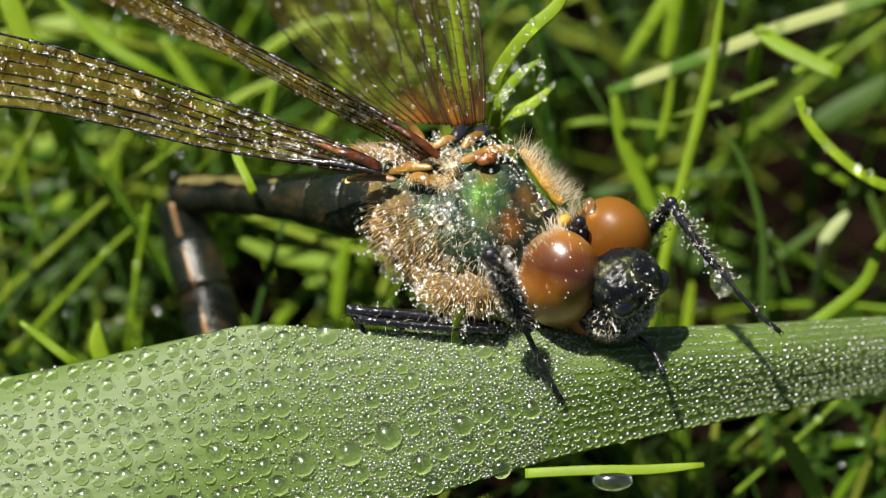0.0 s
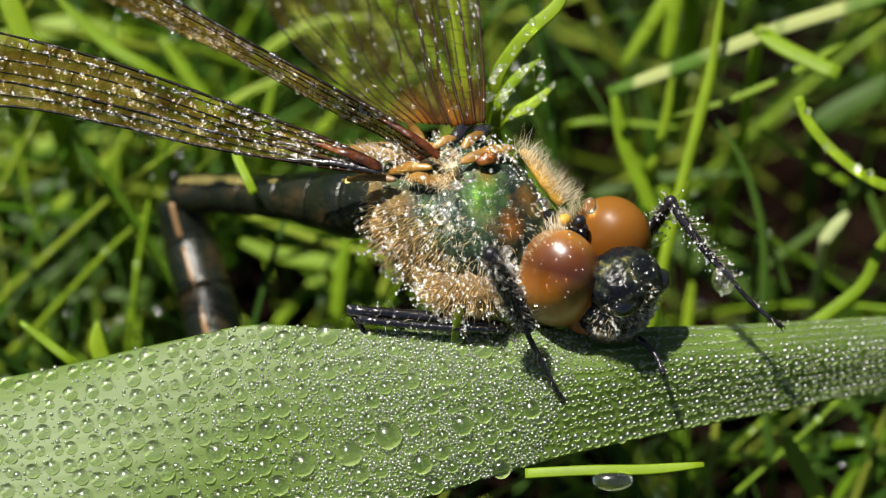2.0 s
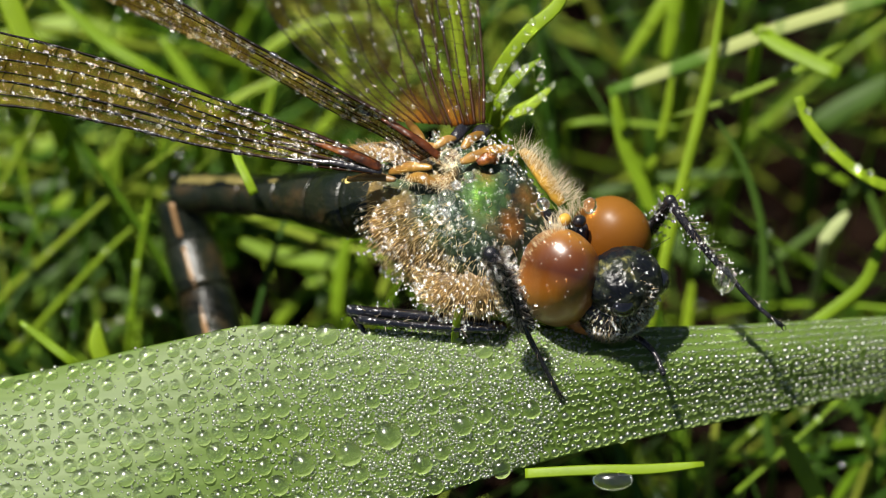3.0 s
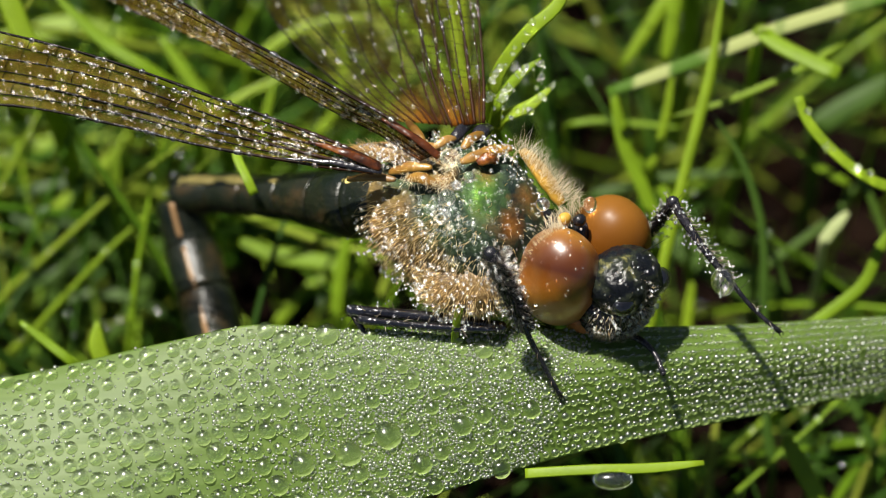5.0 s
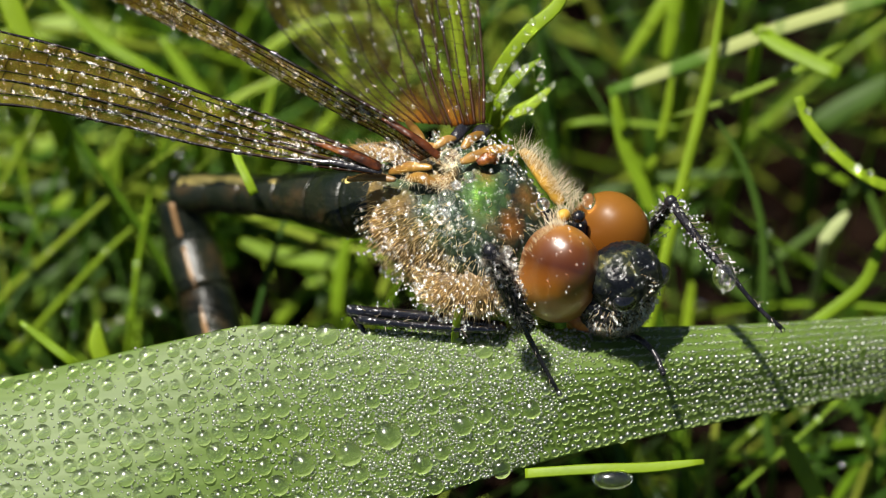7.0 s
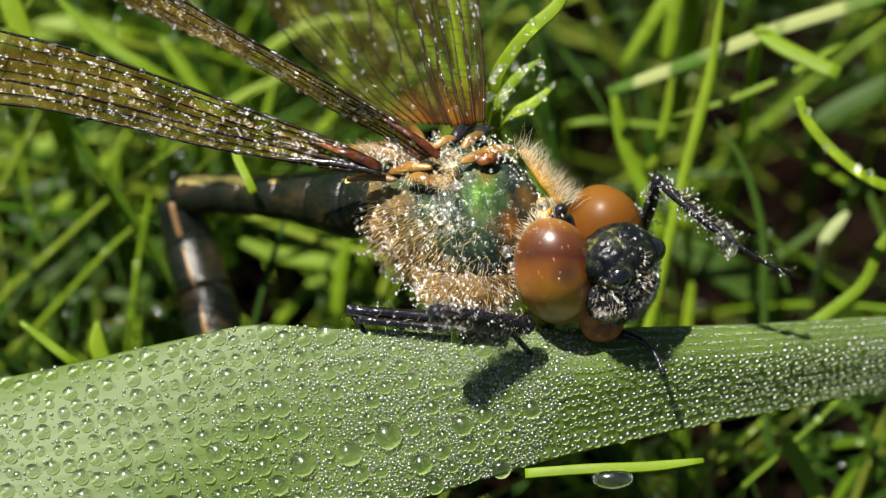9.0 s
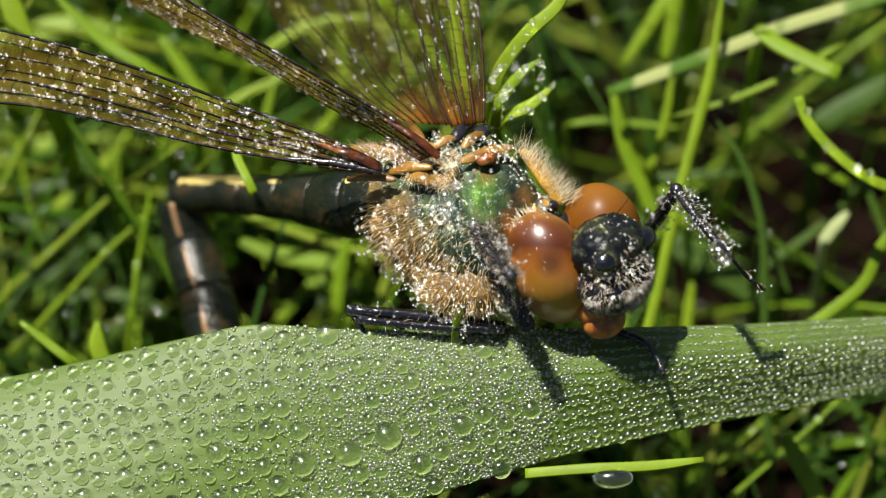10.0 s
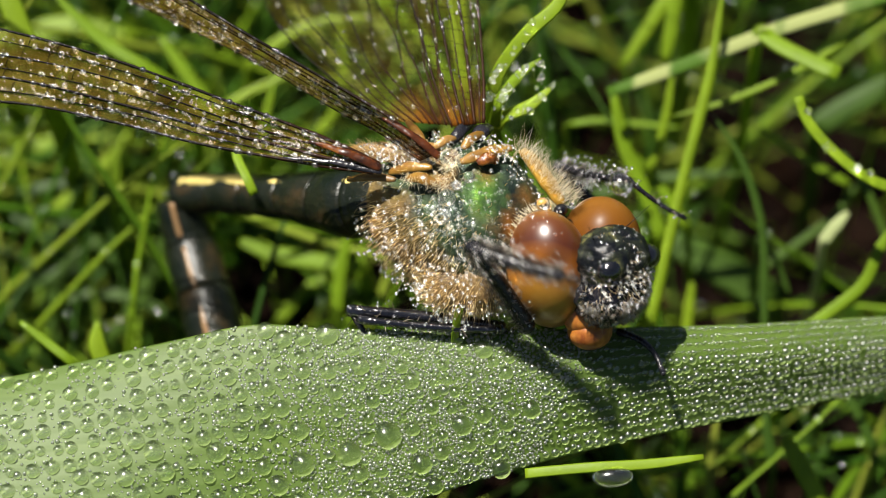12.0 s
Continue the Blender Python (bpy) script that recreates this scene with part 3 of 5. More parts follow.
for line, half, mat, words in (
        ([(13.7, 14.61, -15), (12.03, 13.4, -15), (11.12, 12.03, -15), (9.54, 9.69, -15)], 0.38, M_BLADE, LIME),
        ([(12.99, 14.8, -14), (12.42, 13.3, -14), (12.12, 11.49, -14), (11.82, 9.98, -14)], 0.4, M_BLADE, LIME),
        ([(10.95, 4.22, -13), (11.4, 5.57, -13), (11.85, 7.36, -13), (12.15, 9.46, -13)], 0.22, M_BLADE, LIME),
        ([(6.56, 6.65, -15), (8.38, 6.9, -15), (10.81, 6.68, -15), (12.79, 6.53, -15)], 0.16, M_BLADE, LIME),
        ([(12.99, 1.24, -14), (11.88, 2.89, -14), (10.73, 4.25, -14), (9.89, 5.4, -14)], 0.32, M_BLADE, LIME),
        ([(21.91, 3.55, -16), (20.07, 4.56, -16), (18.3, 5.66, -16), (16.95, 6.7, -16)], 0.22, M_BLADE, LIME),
        ([(20.66, 6.65, -20), (22.08, 7.65, -20), (23.81, 8.6, -20), (25.7, 9.8, -20)], 0.7, M_DULL_SHADED, DULL_SHADED),
        ([(16.64, 0.63, -13), (17.3, -0.03, -13), (17.84, -1.17, -13), (18.34, -2.42, -13)], 0.19, M_DULL_SHADED, DULL_SHADED),
        ([(16.83, -1.51, -17), (19.6, 0.49, -17), (21.45, 1.88, -17), (22.69, 3.73, -17)], 0.22, M_DULL_SHADED, DULL_SHADED),
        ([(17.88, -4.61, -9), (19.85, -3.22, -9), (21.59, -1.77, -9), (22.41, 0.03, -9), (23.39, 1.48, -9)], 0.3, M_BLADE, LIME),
        ([(24.3, -1.18, -14), (23.28, 1.48, -14), (22.49, 3.35, -14), (21.29, 5.16, -14)], 0.22, M_DULL_SHADED, DULL_SHADED),
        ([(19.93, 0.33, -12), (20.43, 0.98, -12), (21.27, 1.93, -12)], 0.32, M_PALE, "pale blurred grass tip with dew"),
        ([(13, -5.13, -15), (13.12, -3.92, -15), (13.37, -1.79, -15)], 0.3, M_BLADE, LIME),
        ([(18.14, -2.8, -20), (16.25, -1.61, -20), (14.36, -0.6, -20), (12.47, 0.66, -20)], 1.08, M_DULL_SHADED, DULL_SHADED),
        ([(7.95, 2.83, -18), (9.81, 3.38, -18), (12.92, 4.01, -18), (16.64, 4.13, -18)], 0.27, M_DULL_SHADED, DULL_SHADED),
        ([(17.34, -11.26, -12), (17.11, -10.22, -12), (16.93, -8.58, -12)], 0.3, M_DULL_SHADED, DULL_SHADED),
        ([(22.6, -10.37, -12), (21.92, -8.94, -12), (21.27, -7.69, -12)], 0.3, M_DULL_SHADED, DULL_SHADED),
        ([(19.48, -12.33, -14), (20.14, -11.07, -14), (21.04, -9.56, -14)], 0.24, M_DULL_SHADED, DULL_SHADED),
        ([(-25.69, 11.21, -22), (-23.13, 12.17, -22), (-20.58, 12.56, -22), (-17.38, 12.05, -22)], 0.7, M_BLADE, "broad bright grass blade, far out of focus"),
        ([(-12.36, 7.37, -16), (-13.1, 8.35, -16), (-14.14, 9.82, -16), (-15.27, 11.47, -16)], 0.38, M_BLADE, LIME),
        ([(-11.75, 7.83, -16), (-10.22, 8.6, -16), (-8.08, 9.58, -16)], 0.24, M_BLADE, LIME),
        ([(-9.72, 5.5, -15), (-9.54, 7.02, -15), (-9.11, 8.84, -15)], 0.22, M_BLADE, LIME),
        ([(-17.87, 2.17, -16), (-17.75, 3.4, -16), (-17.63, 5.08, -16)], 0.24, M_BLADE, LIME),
        ([(-23.75, 3.02, -20), (-21.55, 3.56, -20), (-18.71, 3.87, -20)], 0.3, M_DULL_SHADED, DULL_SHADED),
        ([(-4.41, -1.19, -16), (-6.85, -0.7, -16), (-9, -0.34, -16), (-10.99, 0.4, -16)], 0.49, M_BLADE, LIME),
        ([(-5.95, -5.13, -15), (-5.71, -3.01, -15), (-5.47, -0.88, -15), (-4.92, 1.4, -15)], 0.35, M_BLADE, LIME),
        ([(-18.13, -4.94, -18), (-17.02, -3.38, -18), (-15.9, -1.21, -18), (-15.52, 0.65, -18)], 0.43, M_DULL_SHADED, DULL_SHADED),
        ([(-14.96, -0.57, -13), (-14.9, 0.33, -13), (-15.05, 2.36, -13)], 0.19, M_DULL_SHADED, DULL_SHADED),
        ([(-20.92, -0.91, -20), (-22.49, 0.98, -20), (-24.07, 1.92, -20)], 0.43, M_DULL_SHADED, DULL_SHADED),
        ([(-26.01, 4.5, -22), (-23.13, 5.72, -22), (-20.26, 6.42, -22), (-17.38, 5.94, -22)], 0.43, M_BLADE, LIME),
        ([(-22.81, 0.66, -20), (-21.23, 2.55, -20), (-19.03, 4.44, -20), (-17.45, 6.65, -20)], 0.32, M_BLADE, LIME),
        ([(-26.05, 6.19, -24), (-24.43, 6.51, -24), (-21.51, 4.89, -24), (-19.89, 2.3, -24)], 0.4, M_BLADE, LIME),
        ([(-18.08, -0.91, -20), (-19.66, 0.66, -20), (-21.23, 1.61, -20), (-23.75, 1.92, -20)], 0.3, M_DULL_SHADED, DULL_SHADED),
        ([(-21.24, -5.25, -18), (-21.55, -3.07, -18), (-20.62, -0.9, -18), (-18.75, 0.65, -18)], 0.32, M_DULL_SHADED, DULL_SHADED),
        ([(-25.69, 0.03, -22), (-23.77, -0.61, -22), (-21.53, -2.52, -22), (-20.26, -5.08, -22)], 0.35, M_DULL_SHADED, DULL_SHADED),
        ([(-15.25, -3.75, -20), (-17.14, -2.8, -20), (-19.34, -2.49, -20), (-21.86, -3.12, -20)], 0.32, M_DULL_SHADED, DULL_SHADED),
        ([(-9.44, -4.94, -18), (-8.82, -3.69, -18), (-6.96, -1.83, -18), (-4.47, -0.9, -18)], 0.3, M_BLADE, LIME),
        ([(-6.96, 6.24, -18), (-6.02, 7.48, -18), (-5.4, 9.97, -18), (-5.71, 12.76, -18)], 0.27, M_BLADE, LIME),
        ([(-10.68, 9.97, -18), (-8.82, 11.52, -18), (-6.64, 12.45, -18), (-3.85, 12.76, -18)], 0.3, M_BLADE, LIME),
        ([(-24.38, -3.75, -20), (-22.81, -1.86, -20), (-19.97, -0.91, -20)], 0.49, M_DULL_SHADED, DULL_SHADED)):
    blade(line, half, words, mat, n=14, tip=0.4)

blade([(1.15, 6.6, -7), (0.95, 9, -7), (0.75, 12, -7), (0.6, 16, -7)], 0.48, "bright lime grass blade behind the raised wing", tip=0.6)

# dew on the near shoots
rnd = random.Random(31)
centres, radii = [], []
for line, count in ((curve([(2.3, 7.14, -1.6), (2.75, 8.6, -0.9), (4.09, 10.38, -0.5), (5.59, 11.74, -0.5)], 40), 26), (curve([(2.62, 6.91, -1.3), (3.56, 8.24, -0.9), (4.71, 9.17, -0.9)], 30), 30),
                    (curve([(2.96, 6.39, -1.8), (4.12, 6.85, -1.3), (5.35, 7.89, -1.3)], 30), 22), (curve([(4.71, 9.17, -1), (4.66, 8.47, -1), (4.41, 7.51, -1)], 20), 8), (curve([(17.7, 7.37, -4.5), (19.08, 5.01, -4.5), (21.54, 3.26, -5)], 30), 12)):
    for _ in range(count):
        centres.append(rnd.choice(line) + V((rnd.uniform(-0.3, 0.3), rnd.uniform(-0.25, 0.25), 0.1)))
        radii.append(rnd.choice((0.05, 0.07, 0.09, 0.12, 0.2)))
thing("shoot_dew", (3.16, 7.11, -1), "clear dew beads on the near grass shoots", "dew", kind="stuff", data=raw_mesh("shoot_dew", *beads(centres, radii), (3.16, 7.11, -1), M_DROP))


# ---- dragonfly ----
dragonfly = thing("dragonfly", (0.44, -3.65, -1), "brown-eyed green dragonfly with hairy thorax, soaked in dew, on the leaf", "dragonfly")
R_THORAX = Euler((0, radians(-12), radians(-19))).to_matrix()
C_THORAX = V((0.6, 1.17, -0.8))


LOW_BACK = R_THORAX.transposed() @ V((-0.62, -0.78, 0.1)).normalized()


def thorax_shape(d):
    s = 1 + 0.05 * noise.noise(d * 1.7) + 0.025 * noise.noise(d * 5)
    s *= 1 - 0.06 * math.exp(-((d.x - 0.25 + 0.35 * d.y) / 0.05) ** 2) - 0.06 * math.exp(-((d.x + 0.3 + 0.35 * d.y) / 0.05) ** 2)
    return s * (1 - 0.24 * max(0, d.dot(LOW_BACK)) ** 3)


bm = ball(bmesh.new(), C_THORAX, (4.54, 4.05, 3.6), R_THORAX, 96, thorax_shape)
bm.normal_update()
THORAX_SKIN = [(v.co.copy(), v.normal.copy()) for v in bm.verts]
part("thorax", bm, M_THORAX, dragonfly, "metallic green thorax with brownish flanks", C_THORAX)


def plate(name, a, b, wide, thick, mat, label="", parent=None):
    """A rounded bar-like plate of cuticle from a to b."""
    pts = curve([a, (V(a) + V(b)) / 2 + V((0, 0.12, 0.2)), b], 9)
    pts = curve(pts, 22)
    w = [wide * (0.3 + 0.7 * math.sin(math.pi * (i + 1) / 23) ** 0.6) for i in range(22)]
    bm = sweep(bmesh.new(), pts, w, [q * thick for q in w], (0, 0.4, 1), 16)
    for v in bm.verts:
        v.co += V((noise.noise(v.co * 2.2), noise.noise(v.co * 2.2 + V((9, 0, 0))), noise.noise(v.co * 2.2 + V((0, 9, 0))))) * wide * 0.14
    return part(name, bm, mat, parent or dragonfly, label)


plate("wing_base_plate", (0.82, 4.06, 2.2), (3.25, 4.8, 0.8), 0.3, 0.6, M_AMBER, "amber plate at the wing base")
plate("wing_base_plate", (-2.52, 3.64, 0.9), (-0.5, 3.85, 2), 0.28, 0.6, M_AMBER, "tan cushion at the wing base")
plate("wing_base_plate", (-4.5, 4.69, -0.4), (-0.91, 4.26, 0.9), 0.5, 0.7, M_TAN, "tan cushion at the wing base")
plate("wing_base_plate", (-1.05, 4.92, 0.6), (0.03, 4.49, 1.8), 0.22, 0.6, M_TAN, "pale narrow plate at the wing base")
plate("wing_base_plate", (-1.74, 6.14, -0.8), (-0.78, 4.78, 1.2), 0.22, 0.6, M_AMBER, "amber plate at the wing base")
plate("wing_base_plate", (-4.54, 3.3, 0.6), (-2.23, 3.27, 2), 0.22, 0.6, M_TAN, "tan bar at the wing base")
plate("wing_base_plate", (0.3, 4.99, 0.8), (1.52, 6.14, -0.8), 0.3, 0.6, M_BLACK, "dark plate between the wings")
plate("wing_base_plate", (1.45, 5.14, 0.5), (2.28, 5.86, -0.5), 0.38, 0.6, M_BLACK, "dark plate between the wings")
plate("wing_base_plate", (-1.7, 3.35, 2.0), (-0.3, 3.05, 2.7), 0.3, 0.6, M_AMBER, "amber plate at the wing base")
plate("wing_base_plate", (0.9, 4.75, 1.6), (1.9, 5.5, 0.7), 0.26, 0.6, M_AMBER, "amber plate at the wing base")
plate("wing_base_plate", (-0.4, 4.75, 1.9), (0.6, 5.25, 1.3), 0.2, 0.6, M_TAN, "pale narrow plate at the wing base")
plate("wing_base_plate", (1.6, 4.05, 2.1), (2.6, 4.2, 1.6), 0.3, 0.6, M_ROOT, "red-brown plate at the wing base")
M_RIDGE = Mat("orange_ridge").set(Base_Color=(0.46, 0.26, 0.03, 1), Roughness=0.55).m
plate("shoulder_ridge", (3.81, 4.73, -0.2), (5.67, 2.12, 0.5), 0.4, 0.7, M_RIDGE, "amber shoulder ridge with pale hair")
plate("neck", (2.99, 0.83, 0.4), (5.88, 1.12, -0.9), 0.92, 0.9, M_BLACK, "black neck")

rnd = random.Random(7)
roots, ways, lens = [], [], []
for _ in range(11000):
    p, n = rnd.choice(THORAX_SKIN)
    low = (p - C_THORAX).dot(V((-0.55, -0.8, 0.1))) / 4
    if n.z < -0.25 or rnd.random() > 0.06 + 0.6 * max(0, low):
        continue
    roots.append(p - n * 0.05)
    ways.append(n + V((-0.35, -0.5, 0.1)) + V([rnd.gauss(0, 0.3) for _ in range(3)]))
    lens.append(rnd.uniform(0.35, 0.8) + 0.5 * max(0, low) * rnd.random())
part("underside", ball(bmesh.new(), (1.3, -1.6, 0.9), (2.3, 1.5, 1.3), None, 32, lambda d: 1 + 0.08 * noise.noise(d * 3)), M_FLANK, dragonfly, "brown hairy underside of the thorax")
for _ in range(1100):
    d = Vector((rnd.gauss(-0.2, 1), rnd.gauss(-0.2, 0.8), rnd.gauss(0.5, 0.7))).normalized()
    roots.append(V((1.3, -1.6, 0.9)) + V((d.x * 2.27, d.y * 1.48, d.z * 1.28)))
    ways.append(d + V((-0.2, -0.4, 0.1)) + V([rnd.gauss(0, 0.3) for _ in range(3)]))
    lens.append(rnd.uniform(0.3, 0.8))
body_hair, tips = hairs(roots, ways, lens, 0.012)
part("body_hair", body_hair, M_HAIR, dragonfly, "fine golden hair", kind="stuff")
tips = [t for t in tips if rnd.random() < 0.25]
part("hair_dew", beads(tips, [rnd.choice((0.04, 0.05, 0.06, 0.08, 0.1)) for _ in tips]), M_FINE, dragonfly, "fine dew on the hair", kind="stuff")

roots, ways, lens = [], [], []
for i in range(400):
    t = rnd.random()
    p = V((3.53, 4.82, 0.4)) * (1 - t) + V((6.05, 2.17, 1)) * t
    p += V((rnd.uniform(-0.3, 0.35), rnd.uniform(-0.3, 0.35), rnd.uniform(-0.3, 0.5)))
    roots.append(p)
    ways.append(V((0.62 - 0.3 * (1 - t), 0.62, 0.25)) + V([rnd.gauss(0, 0.3) for _ in range(3)]))
    lens.append(rnd.uniform(0.4, 1.15))
part("shoulder_hair", hairs(roots, ways, lens, 0.009)[0], M_PALE_HAIR, dragonfly, "pale upright shoulder hair", kind="stuff")

roots, ways, lens = [], [], []
for a, b in (((-1.9, 3.4, 2.2), (0.2, 3.0, 2.9)), ((0.1, 3.6, 2.8), (0.7, 4.4, 2.4))):
    for _ in range(130):
        roots.append(V(a).lerp(V(b), rnd.random()) + V([rnd.gauss(0, 0.14) for _ in range(3)]))
        ways.append(V((-0.2, -0.3, 0.8)) + V([rnd.gauss(0, 0.5) for _ in range(3)]))
        lens.append(rnd.uniform(0.3, 0.7))
part("wing_base_hair", hairs(roots, ways, lens, 0.012)[0], M_PALE_HAIR, dragonfly, "cream hair tufts under the wing bases", kind="stuff")

roots, ways, lens = [], [], []
for _ in range(460):
    t = rnd.random()
    roots.append(V((-4.15, 4.56, 0.2)).lerp(V((-0.51, 4.29, 1.6)), t) + V((rnd.uniform(-0.3, 0.3), rnd.uniform(-0.35, 0.35), rnd.uniform(-0.3, 0.3))))
    ways.append(V((-0.5, 0.5, 0.5)) + V([rnd.gauss(0, 0.4) for _ in range(3)]))
    lens.append(rnd.uniform(0.4, 1.0))
part("back_hair", hairs(roots, ways, lens, 0.01)[0], M_HAIR, dragonfly, "golden hair between the wing bases", kind="stuff")

centres, radii = [], []
for _ in range(420):
    t = rnd.random()
    centres.append(V((-3.86, 4.44, 1)).lerp(V((3.09, 4.77, 1.6)), t) + V((rnd.uniform(-0.3, 0.3), rnd.uniform(-0.7, 0.6), rnd.uniform(0.0, 0.9))))
    radii.append(rnd.choice((0.04, 0.05, 0.06, 0.08)))
for _ in range(1900):
    p, n = rnd.choice(THORAX_SKIN)
    if n.z > -0.1:
        centres.append(p + n * 0.03)
        radii.append(rnd.choice((0.04, 0.05, 0.06, 0.075, 0.1, 0.13)))
part("body_dew", beads(centres, radii), M_FINE, dragonfly, "fine dew on the thorax", kind="stuff")


# abdomen, bent sharply downwards after the fifth segment
def make_abdomen():
    first = curve([(-2.3, 2.43, -1.5), (-4.4, 2.24, -3), (-6.58, 2.5, -5), (-8.97, 2.66, -7), (-11.29, 2.87, -9), (-13.57, 2.82, -10.5)], 61)
    size = [1.67, 1.78, 1.4, 1.08, 1.08, 1.13]
    second = curve([(-13.88, 2.62, -10.7), (-13.23, 0.32, -11), (-12.34, -2.31, -10), (-11.58, -4.91, -9), (-11.29, -7.23, -9)], 41)
    size2 = [1.08, 1.4, 1.51, 1.51, 1.08]

    def girth(s, t):
        u = t * (len(s) - 1)
        i = min(int(u), len(s) - 2)
        return s[i] + (s[i + 1] - s[i]) * (u - i)

    for line, s, count, name in ((first, size, 6, "abdomen_segment"), (second, size2, 4, "abdomen_segment")):
        m = len(line) - 1
        for k in range(count):
            a, b = m * k // count, m * (k + 1) // count
            idx = list(range(a, b + 1))
            w = []
            for i in idx:
                t = (i - a) / (b - a)
                w.append(girth(s, i / m) * (0.93 + 0.07 * math.sin(math.pi * min(1, t * 1.15)) + (0.04 if t > 0.92 else 0)))
            seg = part(name, sweep(bmesh.new(), [line[i] for i in idx], w, None, (0, 0.2, 1), 20), M_ABDOMEN, dragonfly, "bronze-black abdomen segment")
            if line is first and k >= 1:
                pts = [line[i] + V((0, 0.6, 0.8)) * w[j] for j, i in enumerate(idx)]
                q = [0.3 + 0.03 * math.sin(math.pi * (j + 0.5) / len(pts)) for j in range(len(pts))]
                part("stripe", sweep(bmesh.new(), pts, q, [e * 0.5 for e in q], (0, 0.6, 0.8), 10), M_STRIPE, seg, "yellow side stripe")
            if line is second:
                pts = [line[i] + V((-0.2, 0, 0.98)) * w[j] for j, i in enumerate(idx)][1:-1]
                part("stripe", sweep(bmesh.new(), pts, 0.18, 0.08, (-0.45, 0, 0.8), 8), M_BRONZE, seg, "brownish yellow side stripe")


make_abdomen()


# wings: lead and trail are the two edges from root to tip
def make_wing(root, lead, trail, rays, crosses, vein, drops, size, label, seed, skin, curl=0.0):
    rn = random.Random(seed)
    nu, nv = 60, 14
    la, tr = curve(lead, nu + 1), curve(trail, nu + 1)

    def at(u, v):
        i = min(int(u * nu), nu - 1)
        t = u * nu - i
        a, b = la[i].lerp(la[i + 1], t), tr[i].lerp(tr[i + 1], t)
        wave = 0.06 * math.sin(v * 19) * min(1, 4 * u) + curl * math.sin(math.pi * v)
        return a.lerp(b, v) + V((0, 0.3, 0.9)) * wave

    bm = bmesh.new()
    sheets = [[[bm.verts.new(at(i / nu, j / nv) + V((0, 0, d))) for j in range(nv + 1)] for i in range(nu + 1)] for d in (0.012, -0.012)]
    for sheet in sheets:
        for a, b in zip(sheet, sheet[1:]):
            for j in range(nv):
                bm.faces.new((a[j], a[j + 1], b[j + 1], b[j]))
    up, lo = sheets
    for i in range(nu):
        for j in (0, nv):
            bm.faces.new((up[i][j], up[i + 1][j], lo[i + 1][j], lo[i][j]))
    for i in (0, nu):
        for j in range(nv):
            bm.faces.new((up[i][j], up[i][j + 1], lo[i][j + 1], lo[i][j]))
    wing = part("wing", bm, skin, dragonfly, label, root)
    bm = bmesh.new()
    for v, r in rays:
        sway = rn.uniform(-0.04, 0.04) if 0 < v < 1 else 0
        pts = [at(i / 40, v + sway * math.sin(i * 0.35 + v * 9)) + V((0, 0, 0.02)) for i in range(41)]
        w = [r * (1.25 - 0.6 * i / 40) * (1 + 0.2 * rn.uniform(-1, 1)) for i in range(41)]
        sweep(bm, pts, w, None, (0, 0.3, 1), 6)
    vs = [v for v, _ in rays]
    for a, b in zip(vs, vs[1:]):
        u = 0.12 + rn.random() * 0.05
        while u < 0.99:
            sweep(bm, [at(u, a) + V((0, 0, 0.02)), at(min(1, u + 0.004), (a + b) / 2) + V((0, 0, 0.03)), at(min(1, u + 0.006), b) + V((0, 0, 0.02))], vein * 0.4, None, (0, 0.3, 1), 4)
            u += rn.uniform(0.3, 1.9) / crosses
    part("vein", bm, M_VEIN, wing, "dark network of veins")
    centres, radii = [], []
    for _ in range(drops):
        u = rn.random() ** 0.6
        v = rn.choice(vs) + rn.gauss(0, 0.012) if rn.random() < 0.62 else rn.random()
        centres.append(at(u, min(1, max(0, v))) + V((0, 0, 0.07)))
        radii.append(rn.choice((0.28, 0.35, 0.4, 0.45, 0.55, 0.6, 0.75, 0.9, 1.5)) * size)
    part("wing_dew", beads(centres, radii), M_FINE, wing, "dew beads along the veins", kind="stuff")
    return wing


RAYS = [(0.0, 0.075), (0.14, 0.03), (0.34, 0.045), (0.5, 0.028), (0.66, 0.075), (0.82, 0.04), (1.0, 0.075)]
EDGE_RAYS = [(0.0, 0.075), (0.2, 0.03), (0.34, 0.045), (0.6, 0.03), (0.82, 0.025), (1.0, 0.035)]
TALL_RAYS = [(0.0, 0.07), (0.1, 0.03), (0.28, 0.075), (0.46, 0.03), (0.62, 0.06), (0.8, 0.03), (1.0, 0.05)]
wing_upper = make_wing((-0.5, 4.27, 2), [(-0.24, 4.47, 2.4), (-2.49, 6.06, 2.4), (-4.88, 7.39, 2.2), (-9.66, 9.96, 2), (-14.2, 12.53, 1.8), (-20.96, 16.33, 1.2), (-27.8, 20.19, 0.5)],
                       [(-1.04, 4.12, 2), (-3, 5.38, 1), (-5.24, 6.51, 0), (-9.72, 9.03, -2), (-15.47, 11.6, -3), (-21.87, 14.54, -4), (-27.61, 19.9, -1)],
                       EDGE_RAYS, 26, 0.035, 1100, 0.1, "narrow amber-tinted forewing seen edge-on, dark-veined and beaded with dew", 3, M_WING_EDGE)
